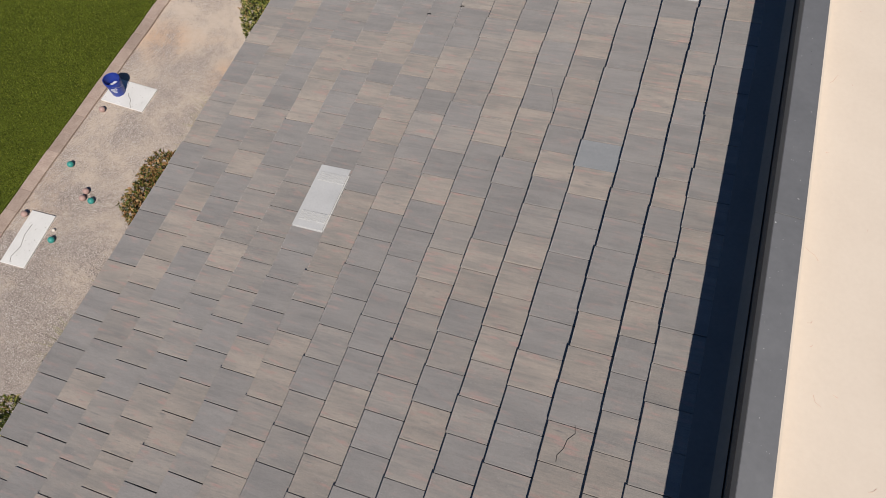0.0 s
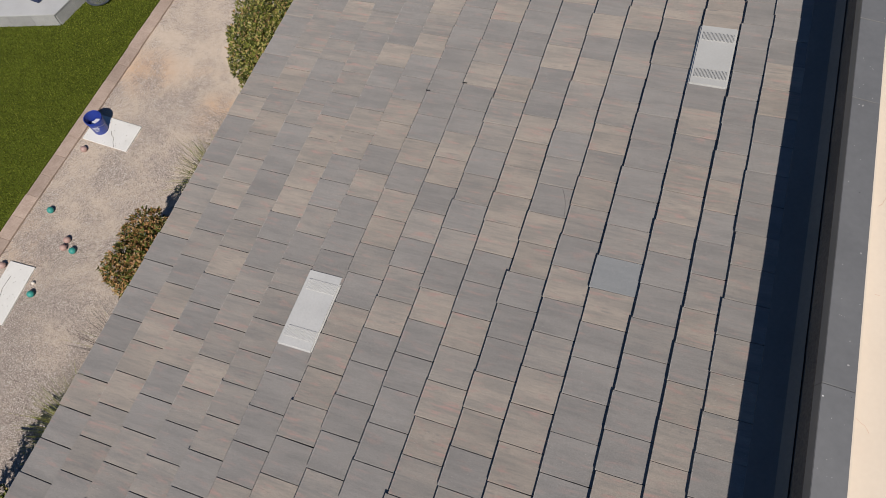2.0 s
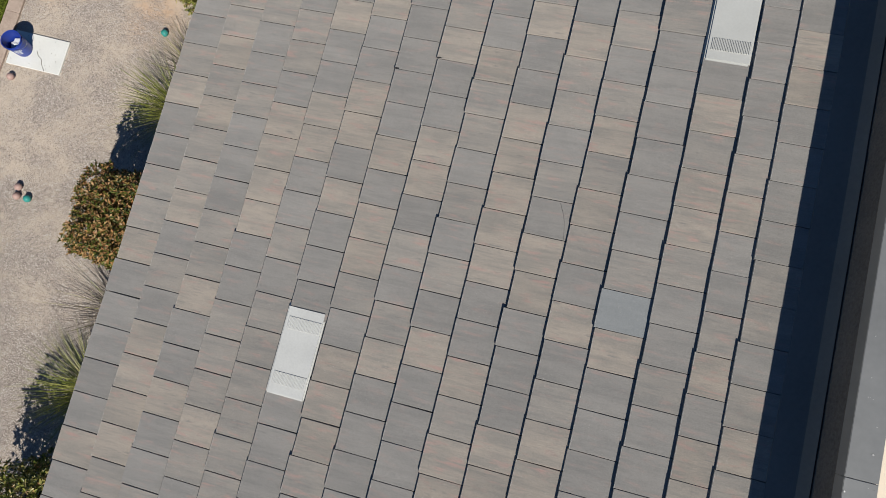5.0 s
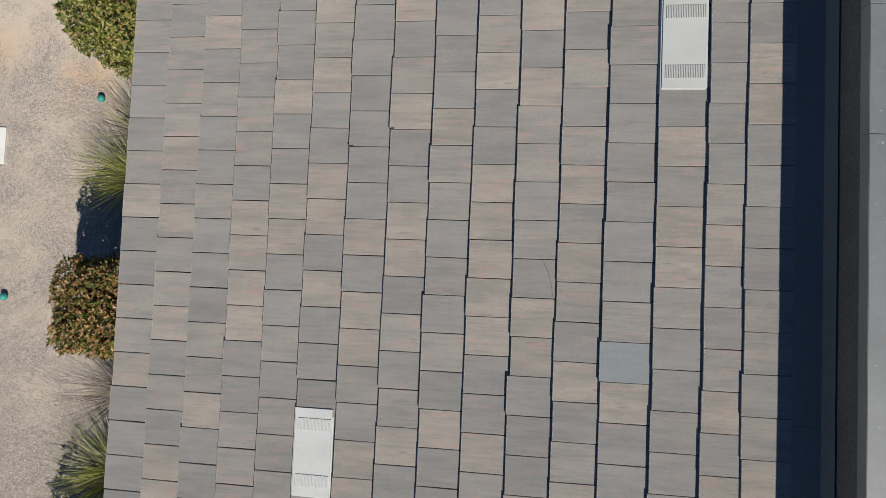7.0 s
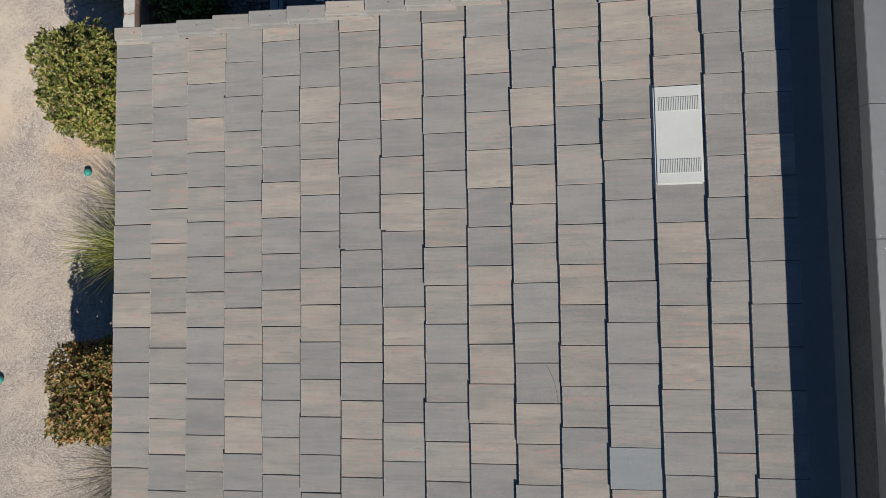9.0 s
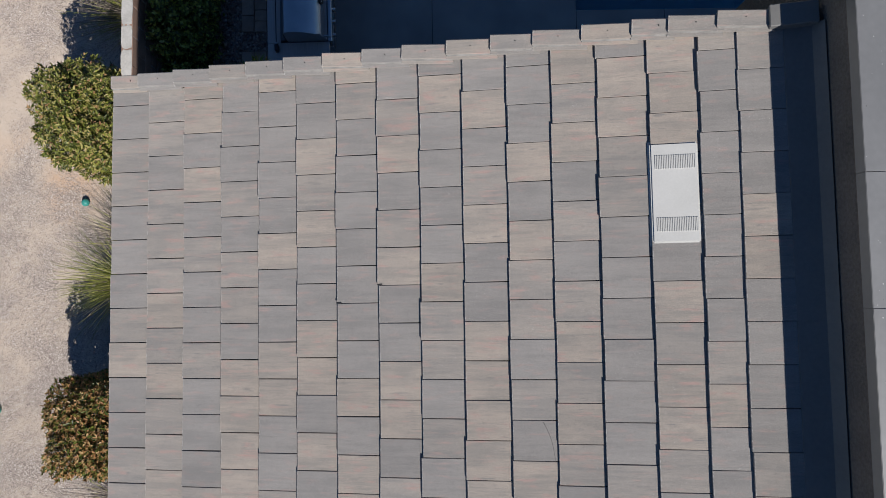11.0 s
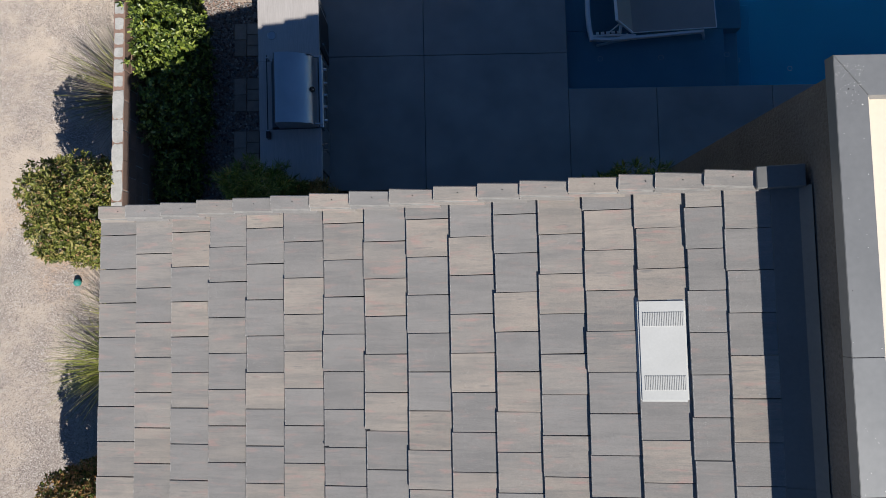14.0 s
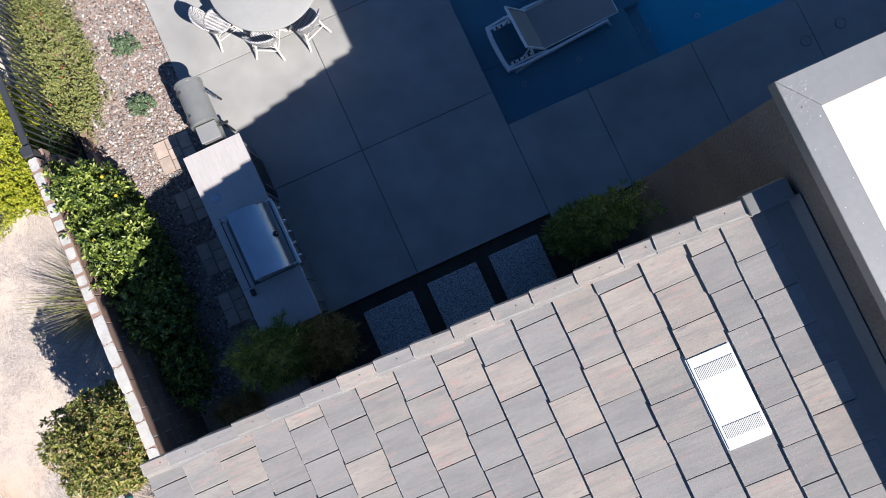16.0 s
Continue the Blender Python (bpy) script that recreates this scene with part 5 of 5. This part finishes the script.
part("shelf_bracket", box(B(), 0.165, 0.30, -0.40, -0.36, 0.74, 0.765, 0.005), M_BLACK, smoker, "black side bracket")
for x, y in ((-0.16, -0.28), (0.16, -0.28), (-0.16, 0.28), (0.16, 0.28)):
    part("leg", rod(B(), (x * 0.8, y * 0.9, 0.70), (x * 1.25, y, 0.0), 0.018, 0.018, 8), M_BLACK, smoker)

# round dining table and wicker chairs
table = thing("round_table", "large round pale stone-topped patio table", "table", Matrix.Translation((2.80, 5.80, 0)))
bm = B()
lathe(bm, [(0.0, 0.745), (0.835, 0.745), (0.858, 0.735), (0.865, 0.715), (0.85, 0.695), (0.0, 0.69)], 72)
part("tabletop", bm, M_TABLE, table, smooth=True)
bm = B()
lathe(bm, [(0.0, 0.0), (0.34, 0.0), (0.34, 0.04), (0.12, 0.12), (0.09, 0.4), (0.14, 0.69), (0.0, 0.69)], 32)
part("pedestal", bm, M_TABLE, table, smooth=True)


def bistro_chair(x, y, label):
    turn = math.degrees(math.atan2(5.80 - y, 2.80 - x)) - 90
    ob = thing("wicker_chair", label, "chair", pose(x, y, 0, 0, 0, turn), "chairs round the table")
    bm = B()
    lathe(bm, [(0.0, 0.455), (0.19, 0.458), (0.215, 0.445), (0.215, 0.425), (0.0, 0.42)], 28)
    part("seat", bm, M_WICKER, ob)
    bm = B()
    rows, cols = 6, 14
    for side in (0.0, 0.014):
        grid = []
        for i in range(rows + 1):
            v = i / rows
            ring = []
            for j in range(cols + 1):
                u = -1 + 2 * j / cols
                aa = radians(-90 + 68 * u * (1 - 0.25 * v * v))
                rr = 0.215 + 0.075 * v + side
                ring.append(bm.verts.new((rr * math.cos(aa), rr * math.sin(aa), 0.46 + 0.38 * v * (1 - 0.22 * u * u))))
            grid.append(ring)
        for i in range(rows):
            for j in range(cols):
                bm.faces.new((grid[i][j], grid[i][j + 1], grid[i + 1][j + 1], grid[i + 1][j]))
    part("backrest", bm, M_WICKER, ob)
    rim = []
    for j in range(15):
        u = -1 + 2 * j / 14
        aa = radians(-90 + 51 * u)
        rim.append((0.297 * math.cos(aa), 0.297 * math.sin(aa), 0.845 - 0.083 * u * u))
    part("back_rim", path_tube(B(), rim, 0.017, 6), M_WICKER, ob)
    for sx, sy in ((-1, -1), (1, -1), (-1, 1), (1, 1)):
        part("leg", path_tube(B(), [(sx * 0.15, sy * 0.15, 0.43), (sx * 0.17, sy * 0.17, 0.25), (sx * 0.225, sy * 0.245, 0.0)], 0.0185, 8), M_BAMBOO, ob, "white cane leg")
    for (ax, ay), (bx, by) in (((-1, -1), (1, -1)), ((1, -1), (1, 1)), ((1, 1), (-1, 1)), ((-1, 1), (-1, -1))):
        part("stretcher", rod(B(), (ax * 0.175, ay * 0.18, 0.22), (bx * 0.175, by * 0.18, 0.22), 0.009, seg=6), M_BAMBOO, ob, "white cane stretcher")
        part("brace", path_tube(B(), [(ax * 0.16, ay * 0.16, 0.30), ((ax + bx) * 0.08, (ay + by) * 0.08, 0.41), (bx * 0.16, by * 0.16, 0.30)], 0.007, 6), M_BAMBOO, ob, "white cane brace")
    return ob


bistro_chair(2.45, 5.10, "black and white woven bistro chair with white cane legs")
bistro_chair(3.10, 5.05, "black and white woven bistro chair with white cane legs")
bistro_chair(1.88, 5.60, "black and white woven bistro chair with white cane legs")

# ---------------------------------------------------------------- sun lounger and closed umbrella on the pool shelf
lounger = thing("sun_lounger", "white-framed sun lounger with taupe sling standing in shallow water", "sun lounger", pose(5.69, 3.515, -0.28, 0, 0, 2.6))
for sy in (-1, 1):
    y = sy * 0.375
    bm = B()
    swept_bar(bm, [(0.0, sy * 0.375, 0.30), (0.14, sy * 0.395, 0.30), (0.32, sy * 0.408, 0.302), (0.75, sy * 0.402, 0.305), (1.25, sy * 0.388, 0.308), (1.80, sy * 0.372, 0.308)], 0.046, 0.070)
    part("side_rail", bm, M_WHITE, lounger)
    part("inner_rail", swept_bar(B(), [(0.05, sy * 0.345, 0.315), (0.40, sy * 0.35, 0.315), (0.72, sy * 0.375, 0.315)], 0.030, 0.050), M_WHITE, lounger)
    part("brace", swept_bar(B(), [(0.34, sy * 0.435, 0.30), (0.50, sy * 0.375, 0.31), (0.60, sy * 0.345, 0.318)], 0.022, 0.040), M_WHITE, lounger)
    part("leg", path_tube(B(), [(1.78, y, 0.31), (1.84, y + sy * 0.02, 0.20), (1.90, y + sy * 0.03, 0.0)], 0.024, 8), M_WHITE, lounger)
    part("leg", path_tube(B(), [(0.85, y + sy * 0.01, 0.28), (0.45, y + sy * 0.02, 0.16), (0.16, y + sy * 0.03, 0.0)], 0.022, 8), M_WHITE, lounger)
    part("notch_rack", box(B(), 0.10, 0.50, sy * 0.31 - 0.02, sy * 0.31 + 0.02, 0.30, 0.345, 0.005), M_WHITE, lounger)
    for k in range(4):
        part("notch", box(B(), 0.14 + k * 0.085, 0.165 + k * 0.085, sy * 0.31 - 0.021, sy * 0.31 + 0.021, 0.335, 0.348), M_DARK, lounger)
part("head_bar", swept_bar(B(), [(0.03, -0.405, 0.30), (0.005, -0.20, 0.30), (0.0, 0.0, 0.30), (0.005, 0.20, 0.30), (0.03, 0.405, 0.30)], 0.062, 0.085), M_WHITE, lounger)
part("mid_bar", swept_bar(B(), [(0.46, -0.37, 0.30), (0.51, -0.2, 0.30), (0.525, 0.0, 0.30), (0.51, 0.2, 0.30), (0.46, 0.37, 0.30)], 0.042, 0.07), M_WHITE, lounger)
sl = part("seat_sling", box(B(), 0.66, 1.985, -0.335, 0.335, 0.348, 0.366, 0.006), M_SLING, lounger)
part("sling_edge", box(B(), 1.985, 2.0, -0.345, 0.345, 0.345, 0.370, 0.004), M_WHITE, sl)
for sy in (-1, 1):
    part("sling_edge", box(B(), 0.66, 1.985, sy * 0.3425 - 0.0065, sy * 0.3425 + 0.0065, 0.345, 0.370, 0.003), M_WHITE, sl)
bk = part("backrest", box(B(), -0.66, 0.0, -0.33, 0.33, -0.010, 0.010, 0.006), M_SLING, lounger, m=pose(0.66, 0, 0.365, 0, 55, 0))
part("back_frame", box(B(), -0.695, -0.655, -0.36, 0.36, -0.02, 0.02, 0.008), M_WHITE, bk)
for sy in (-1, 1):
    part("back_frame", box(B(), -0.66, 0.01, sy * 0.345 - 0.014, sy * 0.345 + 0.014, -0.018, 0.018, 0.005), M_WHITE, bk)
    part("pivot", rod(B(), (0.0, sy * 0.36, 0.0), (0.0, sy * 0.335, 0.0), 0.018, seg=10), M_STEEL, bk)
    part("back_strut", rod(B(), (0.40, sy * 0.30, 0.71), (0.30, sy * 0.31, 0.34), 0.012, seg=8), M_WHITE, lounger)

umbrella = thing("patio_umbrella", "closed olive-beige patio umbrella standing on the pool shelf", "umbrella", pose(6.72, 4.14, -0.28))
M_CANVAS = surface("umbrella_canvas", (0.30, 0.29, 0.22), (0.40, 0.385, 0.30), 0.9, big=5.0, fine=120.0, bump=0.2)
part("pole", rod(B(), (0, 0, 0), (0, 0, 2.75), 0.024, seg=14), M_STEEL_DARK, umbrella)
part("sleeve", rod(B(), (0, 0, 0.0), (0, 0, 0.30), 0.042, seg=16), M_STEEL_DARK, umbrella)
for k in range(8):
    a0 = 2 * math.pi * k / 8
    bm = B()
    rings = []
    for i in range(9):
        u = i / 8
        z, r = 0.75 + 1.9 * u, 0.06 + 0.24 * (1 - u) ** 0.8
        rings.append([bm.verts.new((r * f * math.cos(a0 + da), r * f * math.sin(a0 + da), z + 0.05 * (1 - u) * abs(da))) for f, da in ((0.30, -0.33), (0.95, -0.30), (1.1, 0.0), (0.95, 0.30), (0.30, 0.33))])
    for p, q in zip(rings, rings[1:]):
        for j in range(4):
            bm.faces.new((p[j], p[j + 1], q[j + 1], q[j]))
    part("canopy_fold", bm, M_CANVAS, umbrella, smooth=True)
part("finial", rod(B(), (0, 0, 2.70), (0, 0, 2.80), 0.03, 0.012, 12), M_STEEL_DARK, umbrella)

# ---------------------------------------------------------------- bocce court clutter
def stone_pad(x, y, w, l, turn, label, crack):
    ob = thing("stone_pad", label, "stepping stone", pose(x, y, GZ, 0, 0, turn), "white stone pads on the gravel")
    part("slab", box(B(), -w / 2, w / 2, -l / 2, l / 2, -0.03, 0.03, 0.005), M_MARBLE, ob)
    bm = B()
    for p, q in zip(crack, crack[1:]):
        rod(bm, (*p, 0.0295), (*q, 0.0295), 0.0045, seg=5)
    part("crack", bm, M_CRACK, ob, "thin grey crack")
    r = random.Random(int(x * 100))
    for k in range(22):
        part("speck", rod(B(), (0, 0, 0.029), (0, 0, 0.0315), r.uniform(0.003, 0.007), seg=6), M_CRACK, ob, m=Matrix.Translation((r.uniform(-.46, .46) * w, r.uniform(-.46, .46) * l, 0)))
    return ob


stone_pad(-4.415, -1.365, 0.93, 0.59, 0.0, "cracked white stone slab under a blue bucket", [(-0.02, 0.02), (0.03, -0.06), (0.10, -0.10), (0.13, -0.19), (0.20, -0.285)])
stone_pad(-4.425, -4.80, 0.47, 1.08, 3.5, "veined white stone slab lying on the gravel", [(-0.08, 0.28), (-0.10, 0.05), (-0.04, -0.18), (-0.10, -0.40), (-0.06, -0.50)])

bucket = thing("bucket", "blue plastic bucket with white print on a stone pad", "bucket", pose(-4.64, -1.37, GZ + 0.03, 0, 0, -60))
bm = B()
lathe(bm, [(0.0, 0.0), (0.130, 0.0), (0.134, 0.01), (0.152, 0.30), (0.160, 0.302), (0.162, 0.335), (0.154, 0.337), (0.156, 0.362), (0.165, 0.366), (0.164, 0.376), (0.152, 0.374), (0.128, 0.012), (0.0, 0.012)], 40)
part("pail", bm, M_BUCKET, bucket, smooth=True)
part("handle", path_tube(B(), [(0.165 * math.cos(a), 0.165 * math.sin(a), 0.315 - 0.10 * math.sin(a)) for a in np.linspace(0, math.pi, 13)], 0.003, 6), M_STEEL, bucket, "thin wire handle")
for z, w in ((0.235, 0.34), (0.205, 0.42), (0.170, 0.30), (0.130, 0.24)):
    bm = B()
    n = 8
    for i in range(n):
        aa = -w + 2 * w * i / n
        bb = aa + 2 * w / n * 0.86
        rr = 0.1345 + 0.018 * z / 0.3 + 0.0018
        q = [bm.verts.new((rr * math.cos(t), rr * math.sin(t), zz)) for t, zz in ((aa, z), (bb, z), (bb, z + 0.02), (aa, z + 0.02))]
        bm.faces.new(q)
    part("print", bm, M_LABEL, bucket, "white printed bars")
junk = thing("rag", "grey and white rag crumpled in the bucket", "rag", pose(-4.64, -1.37, GZ + 0.05))
bm = B()
bmesh.ops.create_icosphere(bm, subdivisions=3, radius=0.11)
for v in bm.verts:
    v.co += v.co.normalized() * 0.05 * noise.noise(v.co * 16)
    v.co.z = 0.13 + v.co.z * 0.75
part("cloth", bm, M_WHITE, junk)


def ball(x, y, r, mat, label):
    bm = B()
    bmesh.ops.create_icosphere(bm, subdivisions=3, radius=r)
    return solid("bocce_ball" if r > 0.04 else "jack_ball", bm, mat, label, "ball", Matrix.Translation((x, y, GZ + r - 0.004)), "bocce balls", smooth=True)


for x, y in ((-4.57, -3.20), (-3.77, -3.77), (-4.00, -4.70), (-2.45, -0.545)):
    ball(x, y, 0.060, M_BALL_TEAL, "teal bocce ball resting on the gravel")
for x, y in ((-3.97, -3.62), (-3.95, -3.77), (-4.76, -4.40), (-4.70, -1.88)):
    ball(x, y, 0.060, M_BALL_PINK, "dusty pink bocce ball resting on the gravel")
ball(-4.09, -4.51, 0.032, M_BALL_WHITE, "small off-white jack ball on the gravel")

# hexagonal raised feature on the lawn
M_PLANTER_SIDE = surface("grey_side_tile", (0.27, 0.275, 0.275), (0.40, 0.405, 0.40), 0.7, big=3.0, fine=60.0, bump=0.1, vary=0.08)
hexo = thing("raised_hexagon", "pale grey tiled hexagonal raised platform on the lawn", "platform", pose(-7.885, 1.541, GZ + 0.05))
_hv = [(1.48 * math.cos(radians(-39 + 60 * k)), 1.48 * math.sin(radians(-39 + 60 * k))) for k in range(6)]
part("core", prism(B(), [(x * 0.975, y * 0.975) for x, y in _hv], -0.05, 0.295), M_PLANTER, hexo)
part("top_slab", prism(B(), [(x * 1.01, y * 1.01) for x, y in _hv], 0.295, 0.32, 0.004), M_PLANTER, hexo)
for k in range(6):
    (x0, y0), (x1, y1) = _hv[k], _hv[(k + 1) % 6]
    for u0, u1 in ((0.01, 0.33), (0.336, 0.66), (0.666, 0.99)):
        px, py = x0 + (x1 - x0) * (u0 + u1) / 2, y0 + (y1 - y0) * (u0 + u1) / 2
        part("tile", box(B(), -0.74 * (u1 - u0), 0.74 * (u1 - u0), -0.02, 0.012, -0.06, 0.291, 0.003), M_PLANTER_SIDE, hexo, m=pose(px * 0.985, py * 0.985, 0, 0, 0, math.degrees(math.atan2(y1 - y0, x1 - x0))))
M_NAVY = surface("navy_cushion", (0.02, 0.03, 0.07), (0.03, 0.045, 0.10), 0.7, bump=0.1)
solid("navy_cushion", box(B(), -0.22, 0.22, -0.2, 0.2, 0, 0.05, 0.02, seg=2), M_NAVY, "flat navy cushion on the pale platform", "cushion", pose(-7.37, 0.96, GZ + 0.37, 0, 0, -4))
bm = B()
lathe(bm, [(0.0, 0.0), (0.15, 0.0), (0.22, 0.03), (0.26, 0.085), (0.28, 0.09), (0.282, 0.096), (0.255, 0.098), (0.215, 0.04), (0.15, 0.012), (0.0, 0.012)], 28)
solid("metal_bowl", bm, M_STEEL, "round shiny metal bowl standing on the turf", "bowl", pose(-6.36, 1.50, GZ + 0.055), smooth=True)
